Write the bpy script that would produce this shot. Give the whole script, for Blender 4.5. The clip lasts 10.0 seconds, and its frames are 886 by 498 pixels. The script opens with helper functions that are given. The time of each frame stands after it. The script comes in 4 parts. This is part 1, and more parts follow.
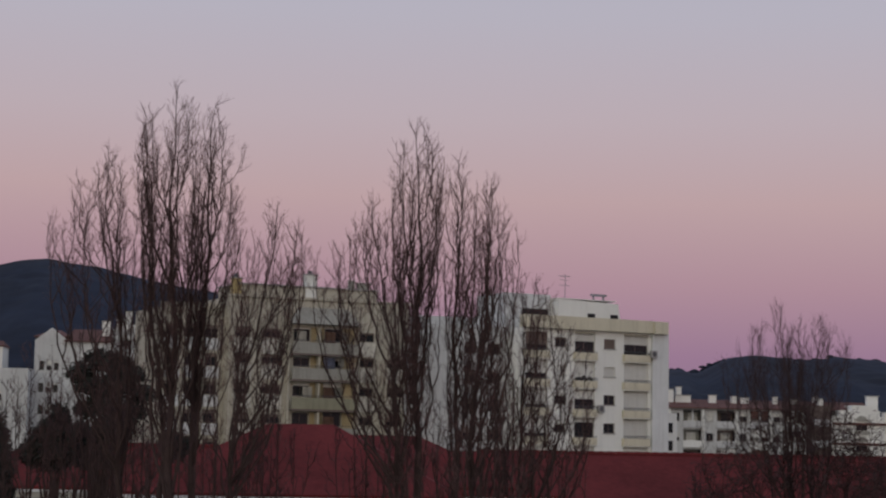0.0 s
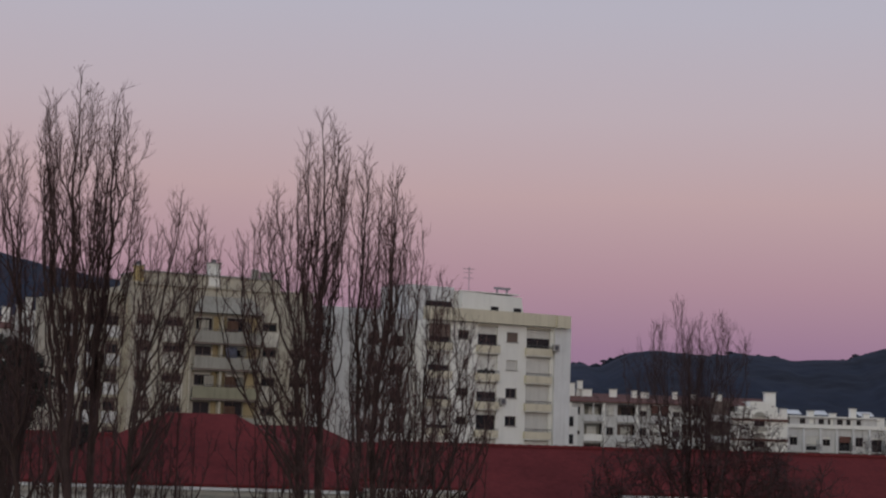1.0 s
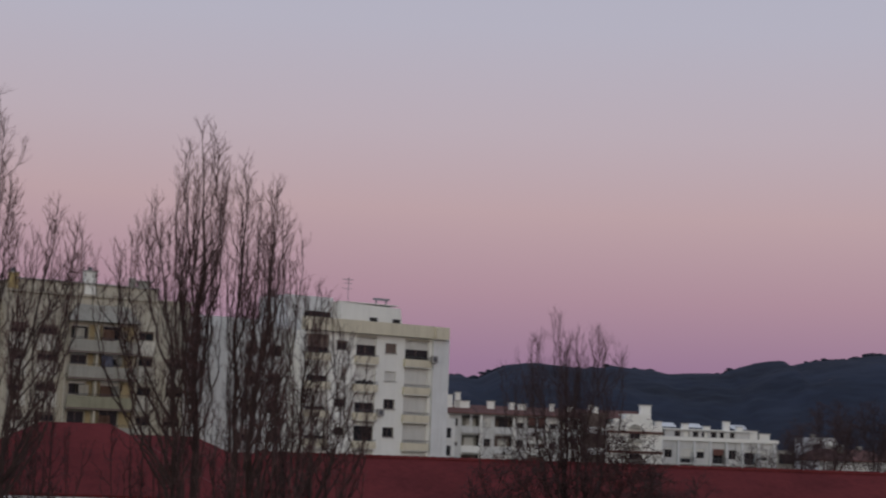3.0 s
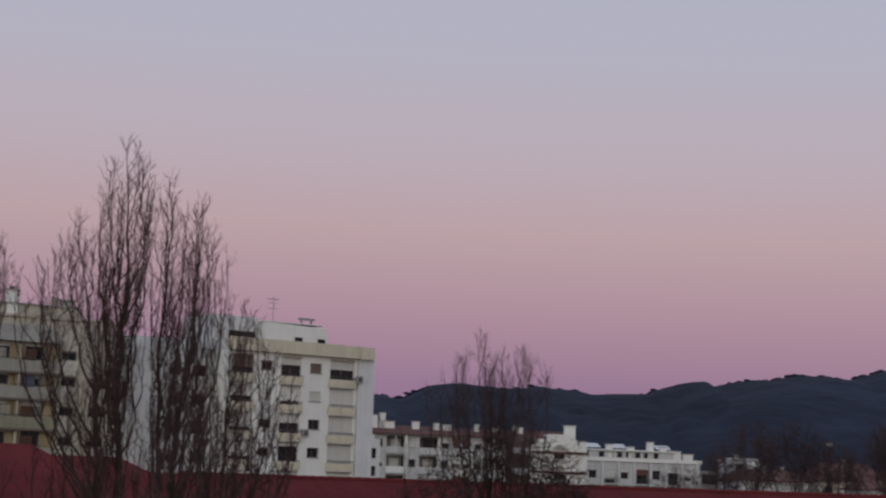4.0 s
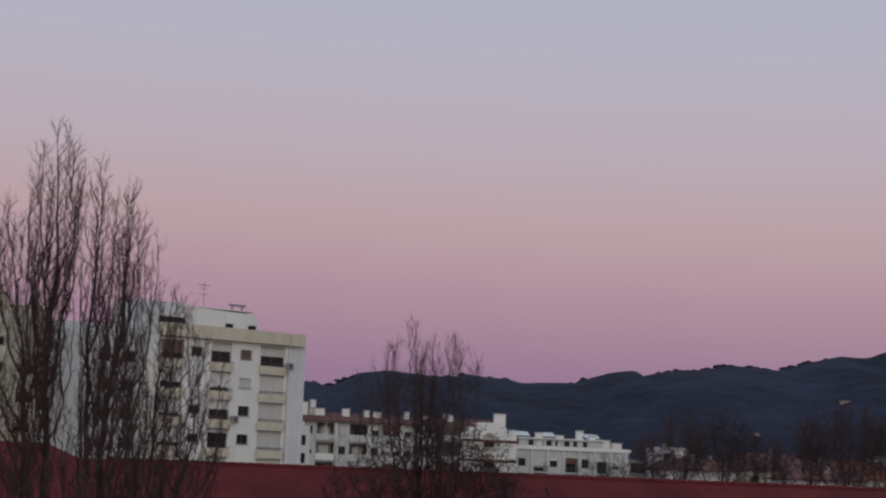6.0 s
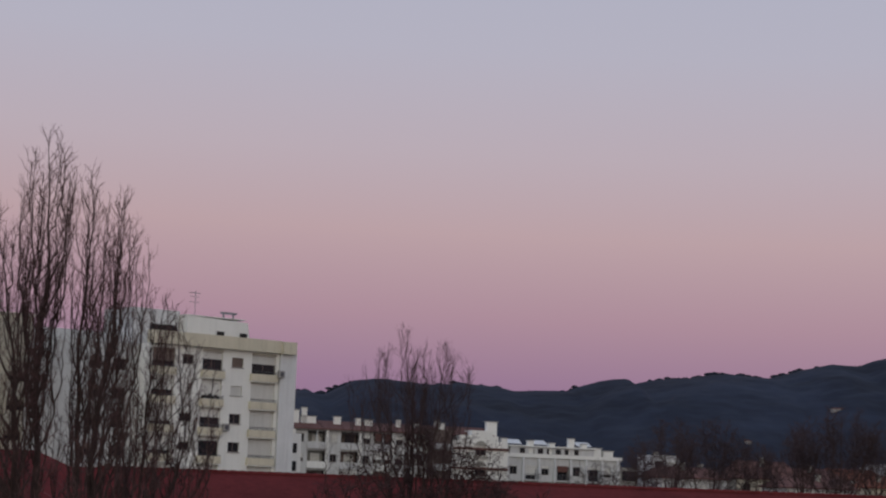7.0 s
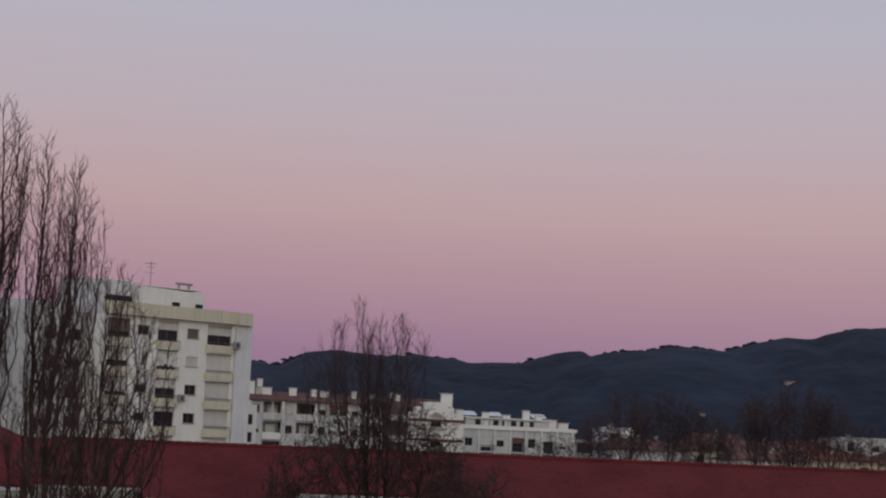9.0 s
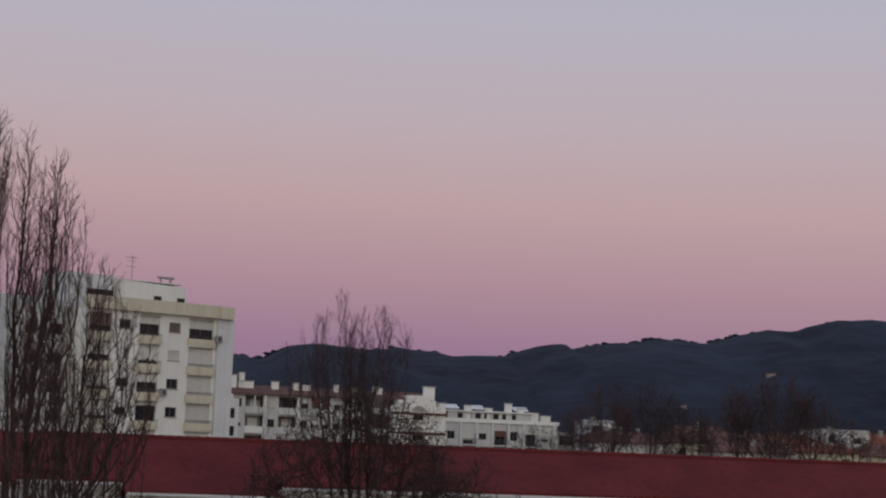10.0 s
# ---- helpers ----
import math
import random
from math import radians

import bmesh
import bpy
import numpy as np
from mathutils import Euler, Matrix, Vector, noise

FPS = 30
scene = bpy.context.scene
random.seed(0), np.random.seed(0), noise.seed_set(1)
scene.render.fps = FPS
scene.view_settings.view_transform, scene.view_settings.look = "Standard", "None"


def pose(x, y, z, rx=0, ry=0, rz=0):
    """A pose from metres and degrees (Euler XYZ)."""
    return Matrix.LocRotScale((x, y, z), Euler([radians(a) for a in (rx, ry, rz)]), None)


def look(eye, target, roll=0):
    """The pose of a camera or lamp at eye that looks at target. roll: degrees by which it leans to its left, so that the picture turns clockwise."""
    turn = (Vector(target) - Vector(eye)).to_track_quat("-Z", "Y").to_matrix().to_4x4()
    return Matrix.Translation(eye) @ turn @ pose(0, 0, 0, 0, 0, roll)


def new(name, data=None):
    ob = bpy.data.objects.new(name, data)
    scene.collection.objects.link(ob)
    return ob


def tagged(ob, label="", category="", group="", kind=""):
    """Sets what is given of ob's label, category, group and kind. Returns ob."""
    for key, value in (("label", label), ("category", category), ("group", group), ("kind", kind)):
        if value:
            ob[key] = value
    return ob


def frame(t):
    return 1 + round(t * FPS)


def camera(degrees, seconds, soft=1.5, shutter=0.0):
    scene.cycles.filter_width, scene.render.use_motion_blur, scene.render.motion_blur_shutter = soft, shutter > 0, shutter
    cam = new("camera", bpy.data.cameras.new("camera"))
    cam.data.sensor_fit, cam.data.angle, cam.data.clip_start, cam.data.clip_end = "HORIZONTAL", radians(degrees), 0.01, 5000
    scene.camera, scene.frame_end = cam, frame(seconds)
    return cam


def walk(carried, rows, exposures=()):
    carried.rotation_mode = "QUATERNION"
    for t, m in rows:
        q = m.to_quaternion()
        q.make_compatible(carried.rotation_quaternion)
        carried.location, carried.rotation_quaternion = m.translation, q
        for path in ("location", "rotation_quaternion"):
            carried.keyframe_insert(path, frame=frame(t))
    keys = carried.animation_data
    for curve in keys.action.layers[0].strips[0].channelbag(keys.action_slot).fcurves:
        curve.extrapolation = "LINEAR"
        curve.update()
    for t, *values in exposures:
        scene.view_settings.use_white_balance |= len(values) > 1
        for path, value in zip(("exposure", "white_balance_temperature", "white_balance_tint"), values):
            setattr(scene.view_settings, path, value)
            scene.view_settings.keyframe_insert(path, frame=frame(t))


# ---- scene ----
cam = camera(27.14, 10.0, soft=2.2, shutter=0.7)
EYE = (0.0, 0.0, 10.0)
# seconds, degrees up, lean, turn: a hand-held pan from one spot on a balcony
ROWS = [
    (0.0, 6.308, -1.044, -0.115),
    (0.1, 6.293, -1.044, -0.274),
    (0.4, 6.196, -1.568, -1.925),
    (0.5, 6.046, -1.568, -2.556),
    (0.6, 5.982, -1.568, -3.105),
    (1.0, 6.115, -1.688, -3.177),
    (1.5, 6.515, -1.755, -4.029),
    (2.0, 6.254, -2.097, -5.764),
    (2.2, 6.465, -2.030, -5.940),
    (3.3, 6.674, -1.950, -7.765),
    (3.5, 6.903, -1.946, -8.364),
    (4.0, 7.286, -1.901, -9.317),
    (4.4, 7.312, -1.740, -9.946),
    (4.5, 7.086, -1.740, -9.644),
    (4.6, 7.275, -1.740, -9.479),
    (4.9, 6.837, -2.060, -10.401),
    (5.0, 6.685, -2.060, -10.336),
    (5.1, 6.706, -2.060, -10.176),
    (5.4, 6.850, -2.225, -10.779),
    (5.5, 6.967, -2.225, -10.157),
    (5.53, 7.000, -2.225, -10.070),
    (5.6, 7.036, -2.225, -10.331),
    (5.7, 7.000, -2.220, -10.800),
    (6.8, 7.028, -2.210, -11.940),
    (7.0, 7.238, -2.210, -11.765),
    (7.4, 7.222, -2.143, -11.657),
    (7.5, 6.850, -2.143, -11.865),
    (7.6, 6.780, -2.143, -12.115),
    (8.0, 6.424, -2.361, -12.673),
    (8.5, 6.322, -2.335, -12.950),
    (8.9, 6.423, -2.328, -12.957),
    (9.0, 6.413, -2.328, -13.152),
    (9.1, 6.368, -2.328, -12.924),
    (9.5, 6.101, -2.320, -13.542),
    (10.0, 6.224, -2.144, -13.696),
]
walk(cam, [(t, pose(*EYE, 90 + up, lean, turn)) for t, up, lean, turn in ROWS],
     [(0.0, 0.0, 6540, 10), (2.0, 0.0, 6480, 10), (3.5, 0.0, 6340, 10), (5.5, 0.0, 6300, 10), (7.5, 0.0, 6400, 10), (10.0, 0.0, 6560, 10)])

# ---------------------------------------------------------------- sky and light
world = bpy.data.worlds.new("dusk_sky")
scene.world = world
world.use_nodes = True
wn, wl = world.node_tree.nodes, world.node_tree.links
wn.clear()
SKY = [  # sine of the height above the horizon, colour of the eastern sky after sunset
    (0.00, (0.215, 0.140, 0.235)), (0.055, (0.315, 0.190, 0.285)), (0.092, (0.415, 0.262, 0.315)),
    (0.137, (0.500, 0.355, 0.372)), (0.180, (0.492, 0.408, 0.450)), (0.235, (0.460, 0.440, 0.515)),
    (0.32, (0.42, 0.44, 0.54)), (0.5, (0.34, 0.40, 0.55)), (1.0, (0.22, 0.30, 0.48)),
]
coord = wn.new("ShaderNodeTexCoord")
split = wn.new("ShaderNodeSeparateXYZ")
wl.new(coord.outputs["Generated"], split.inputs[0])
tilt = wn.new("ShaderNodeMath")
tilt.operation = "MULTIPLY_ADD"
wl.new(split.outputs["X"], tilt.inputs[0])
tilt.inputs[1].default_value = 0.012
wl.new(split.outputs["Z"], tilt.inputs[2])
ramp = wn.new("ShaderNodeValToRGB")
ramp.color_ramp.interpolation = "LINEAR"
els = ramp.color_ramp.elements
els[0].position, els[0].color = SKY[0][0], (*SKY[0][1], 1)
els[1].position, els[1].color = SKY[-1][0], (*SKY[-1][1], 1)
for s, c in SKY[1:-1]:
    e = els.new(s)
    e.color = (*c, 1)
wl.new(tilt.outputs[0], ramp.inputs[0])
# the afterglow in the west, behind the camera
west = wn.new("ShaderNodeMapRange")
wl.new(split.outputs["Y"], west.inputs["Value"])
west.inputs["From Min"].default_value, west.inputs["From Max"].default_value = 0.1, -1.0
west.inputs["To Min"].default_value, west.inputs["To Max"].default_value = 0.0, 1.0
glow = wn.new("ShaderNodeMixRGB")
glow.blend_type = "ADD"
wl.new(west.outputs[0], glow.inputs[0])
wl.new(ramp.outputs[0], glow.inputs[1])
glow.inputs[2].default_value = (0.26, 0.22, 0.14, 1)
back = wn.new("ShaderNodeBackground")
back.inputs["Strength"].default_value = 1.0
wl.new(glow.outputs[0], back.inputs["Color"])
wout = wn.new("ShaderNodeOutputWorld")
wl.new(back.outputs[0], wout.inputs[0])

afterglow = bpy.data.lights.new("afterglow", "SUN")
afterglow.energy, afterglow.angle, afterglow.color = 0.40, radians(60), (0.95, 0.92, 0.68)
new("afterglow", afterglow).matrix_world = look((-60, -100, 60), (40, 200, 0))


# ---------------------------------------------------------------- materials
def material(name, colour, rough=0.85, spread=0.12, scale=1.5, grain=12.0, bump=0.15, streak=0.0, dirt=(0.5, 0.48, 0.45), metallic=0.0, each=0.0):
    """A surface with stains (scale, per metre), grain and, with streak, dirt that has run down it."""
    m = bpy.data.materials.new(name)
    m.use_nodes = True
    n, l = m.node_tree.nodes, m.node_tree.links
    bsdf = n["Principled BSDF"]
    bsdf.inputs["Roughness"].default_value, bsdf.inputs["Metallic"].default_value = rough, metallic
    bsdf.inputs["Specular IOR Level"].default_value = 0.15 if rough > 0.7 else 0.4
    tc = n.new("ShaderNodeTexCoord")
    big, fine = n.new("ShaderNodeTexNoise"), n.new("ShaderNodeTexNoise")
    for k, s, d in ((big, scale, 4), (fine, grain, 3)):
        k.inputs["Scale"].default_value, k.inputs["Detail"].default_value = s, d
        l.new(tc.outputs["Object"], k.inputs["Vector"])
    total = n.new("ShaderNodeMath")
    total.operation = "MULTIPLY_ADD"
    l.new(fine.outputs["Fac"], total.inputs[0])
    total.inputs[1].default_value = 0.5
    l.new(big.outputs["Fac"], total.inputs[2])
    value = n.new("ShaderNodeMapRange")
    l.new(total.outputs[0], value.inputs["Value"])
    value.inputs["From Min"].default_value, value.inputs["From Max"].default_value = 0.45, 1.05
    value.inputs["To Min"].default_value, value.inputs["To Max"].default_value = 1 - spread, 1 + spread
    hsv = n.new("ShaderNodeHueSaturation")
    hsv.inputs["Color"].default_value = (*colour, 1)
    l.new(value.outputs[0], hsv.inputs["Value"])
    if each:
        info = n.new("ShaderNodeObjectInfo")
        per = n.new("ShaderNodeMapRange")
        l.new(info.outputs["Random"], per.inputs["Value"])
        per.inputs["To Min"].default_value, per.inputs["To Max"].default_value = 1 - each, 1 + each
        mul = n.new("ShaderNodeMath")
        mul.operation = "MULTIPLY"
        l.new(value.outputs[0], mul.inputs[0])
        l.new(per.outputs[0], mul.inputs[1])
        l.new(mul.outputs[0], hsv.inputs["Value"])
    last = hsv.outputs[0]
    if streak:
        stretch = n.new("ShaderNodeMapping")
        stretch.inputs["Scale"].default_value = (1.6, 1.6, 0.12)
        l.new(tc.outputs["Object"], stretch.inputs[0])
        run = n.new("ShaderNodeTexNoise")
        run.inputs["Scale"].default_value, run.inputs["Detail"].default_value = 1.3, 5
        l.new(stretch.outputs[0], run.inputs["Vector"])
        edge = n.new("ShaderNodeMapRange")
        l.new(run.outputs["Fac"], edge.inputs["Value"])
        edge.inputs["From Min"].default_value, edge.inputs["From Max"].default_value = 0.48, 0.75
        edge.inputs["To Max"].default_value = streak
        mix = n.new("ShaderNodeMixRGB")
        mix.blend_type = "MULTIPLY"
        l.new(edge.outputs[0], mix.inputs[0])
        l.new(last, mix.inputs[1])
        mix.inputs[2].default_value = (*dirt, 1)
        last = mix.outputs[0]
    l.new(last, bsdf.inputs["Base Color"])
    if bump:
        b = n.new("ShaderNodeBump")
        b.inputs["Strength"].default_value, b.inputs["Distance"].default_value = bump, 0.05
        l.new(total.outputs[0], b.inputs["Height"])
        l.new(b.outputs[0], bsdf.inputs["Normal"])
    return m


WHITE = material("white_render", (0.81, 0.805, 0.745), 0.9, 0.06, 0.35, 4, 0.1, 0.12)
WHITE2 = material("weathered_white_render", (0.69, 0.695, 0.68), 0.9, 0.09, 0.4, 5, 0.12, 0.22)
CREAM = material("cream_render", (0.65, 0.60, 0.46), 0.9, 0.08, 0.5, 5, 0.1, 0.35)
BEIGE = material("beige_render", (0.48, 0.445, 0.36), 0.9, 0.2, 0.3, 3, 0.12, 0.5)
# old paint; its greyer tone also carries shade on the terrace flats
OLD_SHADED_WHITE = material("old_shaded_whitewash", (0.60, 0.60, 0.58), 0.9, 0.14, 0.3, 4, 0.12, 0.25)
GREY = material("grey_render", (0.33, 0.32, 0.28), 0.9, 0.14, 0.4, 5, 0.12, 0.6)
CONCRETE = material("bare_concrete", (0.36, 0.35, 0.33), 0.9, 0.12, 0.8, 6, 0.2, 0.4)
ROOF_GREY = material("roof_felt", (0.12, 0.12, 0.12), 0.9, 0.2, 0.5, 6, 0.2)
SHUTTER = material("roller_shutter", (0.68, 0.67, 0.62), 0.6, 0.06, 0.6, 8, 0.05, 0.2, each=0.12)
SHUTTER_BROWN = material("brown_shutter", (0.16, 0.12, 0.10), 0.6, 0.1, 0.6, 8, 0.05, each=0.2)
ALU = material("aluminium_frame", (0.17, 0.135, 0.12), 0.5, 0.06, 1, 8, 0.03, metallic=0.6)
# near-black colour holds the shade of rooms, small windows and recesses
DARK = material("opening_shade", (0.03, 0.028, 0.03), 0.9, 0.2, 0.5, 4, 0.05)
RAIL = material("dark_rail", (0.10, 0.10, 0.11), 0.5, 0.1, 1, 8, 0.03, metallic=0.4)
RED = material("red_roof_tile", (0.132, 0.023, 0.022), 0.85, 0.26, 0.30, 3.5, 0.2, 0.45, (0.55, 0.5, 0.5))
TERRACOTTA = material("terracotta_tile", (0.24, 0.085, 0.05), 0.85, 0.2, 0.3, 4, 0.2, 0.3)
BROWN_ROOF = material("brown_roof_tile", (0.15, 0.075, 0.062), 0.85, 0.2, 0.3, 4, 0.2, 0.3)
BARK = material("poplar_bark", (0.066, 0.044, 0.040), 0.95, 0.3, 1.5, 14, 0.5)
TWIG = material("poplar_twig", (0.135, 0.074, 0.070), 0.9, 0.25, 2.0, 14, 0.0)
TWIG_RED = material("reddish_twig", (0.072, 0.044, 0.045), 0.9, 0.25, 2.0, 14, 0.0)
FAR_TWIG = material("dark_twig", (0.075, 0.052, 0.056), 0.9, 0.25, 2.0, 14, 0.0)
LEAF = material("evergreen_leaf", (0.045, 0.045, 0.038), 0.8, 0.35, 0.9, 7, 0.0)
# distance haze is mixed into these two base colours as a blue tint
HAZY_PINE = material("hazy_far_pine", (0.026, 0.031, 0.044), 0.95, 0.2, 0.012, 0.4, 0.0)
HAZY_HILL = material("hazy_wooded_hillside", (0.0215, 0.0265, 0.042), 0.95, 0.65, 0.006, 0.04, 0.0)
GROUND = material("town_ground", (0.10, 0.10, 0.085), 0.95, 0.25, 0.08, 2.0, 0.2)
METAL = material("galvanised_metal", (0.30, 0.30, 0.31), 0.5, 0.1, 2, 10, 0.05, metallic=0.7)
PANEL = material("weathered_panel", (0.62, 0.59, 0.51), 0.9, 0.2, 0.5, 4, 0.1, 0.55)
OCHRE = material("ochre_render", (0.42, 0.34, 0.20), 0.9, 0.18, 0.5, 4, 0.1, 0.4)
BLUE_CLOTH = material("faded_blue_cloth", (0.20, 0.21, 0.28), 0.95, 0.2, 2, 10, 0.1)
RUST_CLOTH = material("rust_cloth", (0.20, 0.12, 0.09), 0.95, 0.2, 2, 10, 0.1)
GREEN_FRONT = material("green_front", (0.29, 0.28, 0.20), 0.9, 0.14, 0.5, 5, 0.1, 0.5)
YELLOW = material("yellow_render", (0.46, 0.36, 0.17), 0.9, 0.1, 0.5, 5, 0.1, 0.3)
GLASS = bpy.data.materials.new("window_glass")
GLASS.use_nodes = True
_g = GLASS.node_tree.nodes["Principled BSDF"].inputs
_g["Base Color"].default_value, _g["Roughness"].default_value = (0.02, 0.021, 0.024, 1), 0.08
_g["Specular IOR Level"].default_value = 0.22


# ---------------------------------------------------------------- mesh helpers
def box(bm, x0, x1, y0, y1, z0, z1):
    vs = [bm.verts.new((x, y, z)) for z in (z0, z1) for x, y in ((x0, y0), (x1, y0), (x1, y1), (x0, y1))]
    for q in ((3, 2, 1, 0), (4, 5, 6, 7), (0, 1, 5, 4), (1, 2, 6, 5), (2, 3, 7, 6), (3, 0, 4, 7)):
        bm.faces.new([vs[i] for i in q])
    return bm


def boxed(*b):
    return box(bmesh.new(), *b)


def part(name, bm, mat, parent=None, label=""):
    me = bpy.data.meshes.new(name)
    bm.normal_update()
    bm.to_mesh(me)
    bm.free()
    me.materials.append(mat)
    ob = new(name, me)
    ob.parent = parent
    if label:
        ob["label"] = label
    return ob


def raw(name, verts, faces, mat, parent=None, label=""):
    me = bpy.data.meshes.new(name)
    me.from_pydata(verts, [], faces)
    me.materials.append(mat)
    ob = new(name, me)
    ob.parent = parent
    if label:
        ob["label"] = label
    return ob


def root(name, m, label, category, group=""):
    ob = new(name)
    ob.matrix_world = m
    return tagged(ob, label, category, group)


def facade(width, z0, z1, holes, thick=0.3, y=0.0, x0=0.0):
    """A wall in the plane y, from x0 to x0 + width, with real openings (xa, xb, za, zb) through its thickness."""
    bm = bmesh.new()
    xs = sorted({x0, x0 + width, *(h[0] for h in holes), *(h[1] for h in holes)})
    zs = sorted({z0, z1, *(h[2] for h in holes), *(h[3] for h in holes)})
    xs, zs = [v for v in xs if x0 <= v <= x0 + width], [v for v in zs if z0 <= v <= z1]
    inside = lambda x, z: any(h[0] < x < h[1] and h[2] < z < h[3] for h in holes)
    solid = [[not inside((xa + xb) / 2, (za + zb) / 2) for za, zb in zip(zs, zs[1:])] for xa, xb in zip(xs, xs[1:])]
    cache = {}

    def v(i, d, k):
        if (i, d, k) not in cache:
            cache[i, d, k] = bm.verts.new((xs[i], y + d * thick, zs[k]))
        return cache[i, d, k]

    for i in range(len(xs) - 1):
        for k in range(len(zs) - 1):
            if not solid[i][k]:
                continue
            bm.faces.new((v(i, 0, k), v(i + 1, 0, k), v(i + 1, 0, k + 1), v(i, 0, k + 1)))
            bm.faces.new((v(i, 1, k + 1), v(i + 1, 1, k + 1), v(i + 1, 1, k), v(i, 1, k)))
            for di, dk, a, b in ((-1, 0, (i, k), (i, k + 1)), (1, 0, (i + 1, k + 1), (i + 1, k)), (0, -1, (i + 1, k), (i, k)), (0, 1, (i, k + 1), (i + 1, k + 1))):
                ni, nk = i + di, k + dk
                if not (0 <= ni < len(solid) and 0 <= nk < len(solid[0]) and solid[ni][nk]):
                    bm.faces.new((v(a[0], 0, a[1]), v(a[0], 1, a[1]), v(b[0], 1, b[1]), v(b[0], 0, b[1])))
    return bm


def window(parent, xa, xb, za, zb, y=0.0, shut=0.0, shutter=None, frame_mat=None, deep=0.16, bars=1):
    """A window set back in an opening: a frame, its panes and, lowered by the share shut, a roller shutter."""
    w = part("window", frame_bm(xa, xb, za, zb, y + deep, bars), frame_mat or ALU, parent)
    n = bars + 1
    for i in range(n):
        a, b = xa + (xb - xa) * i / n + 0.04, xa + (xb - xa) * (i + 1) / n - 0.04
        part("pane", boxed(a, b, y + deep + 0.02, y + deep + 0.03, za + 0.05, zb - 0.05), GLASS, w)
    if shut > 0:
        part("shutter", slat_bm(xa + 0.02, xb - 0.02, y + deep - 0.07, zb - (zb - za) * shut, zb), shutter or SHUTTER, w)
    return w


def frame_bm(xa, xb, za, zb, y, bars):
    bm = bmesh.new()
    t = 0.06
    box(bm, xa, xa + t, y, y + 0.06, za, zb)
    box(bm, xb - t, xb, y, y + 0.06, za, zb)
    box(bm, xa + t, xb - t, y, y + 0.06, za, za + t)
    box(bm, xa + t, xb - t, y, y + 0.06, zb - t, zb)
    for i in range(bars):
        c = xa + (xb - xa) * (i + 1) / (bars + 1)
        box(bm, c - t / 2, c + t / 2, y, y + 0.06, za + t, zb - t)
    return bm


def slat_bm(xa, xb, y, za, zb, pitch=0.16):
    """A roller shutter: one ribbed sheet."""
    bm = bmesh.new()
    n = max(1, int((zb - za) / pitch))
    prof = []
    for i in range(n):
        a, b = za + (zb - za) * i / n, za + (zb - za) * (i + 1) / n
        prof += [(y + 0.03, a), (y, a + (b - a) * 0.2), (y, a + (b - a) * 0.85)]
    prof.append((y + 0.03, zb))
    cols = [[bm.verts.new((x, q, z)) for q, z in prof] for x in (xa, xb)]
    for i in range(len(prof) - 1):
        bm.faces.new((cols[0][i], cols[1][i], cols[1][i + 1], cols[0][i + 1]))
    back = [bm.verts.new((x, y + 0.05, z)) for x, z in ((xa, za), (xb, za), (xb, zb), (xa, zb))]
    bm.faces.new(back[::-1])
    bm.faces.new((cols[0][0], back[0], back[1], cols[1][0]))
    bm.faces.new((cols[1][-1], back[2], back[3], cols[0][-1]))
    return bm


def rail_bm(xa, xb, y, za, zb, gap=0.14):
    bm = bmesh.new()
    box(bm, xa, xb, y, y + 0.05, zb - 0.05, zb)
    n = max(2, int((xb - xa) / gap))
    for i in range(n + 1):
        c = xa + (xb - xa) * i / n
        box(bm, c - 0.012, c + 0.012, y + 0.01, y + 0.04, za, zb - 0.05)
    return bm


def gable_bm(x0, x1, y0, y1, z0, z1, hip=0.0, over=0.0, hip_right=None):
    """A pitched roof slab with its ridge along x; hip is how far each end of the ridge is drawn in."""
    hip_right = hip if hip_right is None else hip_right
    bm = bmesh.new()
    x0, x1, y0, y1 = x0 - over, x1 + over, y0 - over, y1 + over
    ym = (y0 + y1) / 2
    low = [bm.verts.new((x, y, z0 - 0.14)) for x, y in ((x0, y0), (x1, y0), (x1, y1), (x0, y1))]
    eave = [bm.verts.new((x, y, z0)) for x, y in ((x0, y0), (x1, y0), (x1, y1), (x0, y1))]
    a, b = bm.verts.new((x0 + hip, ym, z1)), bm.verts.new((x1 - hip_right, ym, z1))
    bm.faces.new(low[::-1])
    for i in range(4):
        bm.faces.new((low[i], low[(i + 1) % 4], eave[(i + 1) % 4], eave[i]))
    bm.faces.new((eave[0], eave[1], b, a))
    bm.faces.new((eave[2], eave[3], a, b))
    bm.faces.new((eave[3], eave[0], a))
    bm.faces.new((eave[1], eave[2], b))
    return bm


def turned(x, y, degrees, z=0.0):
    return pose(x, y, z, 0, 0, degrees)


# ---------------------------------------------------------------- ground and hills
bm = bmesh.new()
box(bm, -4000, 4000, -900, 4600, -0.5, 0.0)
tagged(part("ground", bm, GROUND), "dull grey-green flat ground of the town", "ground", kind="structure")


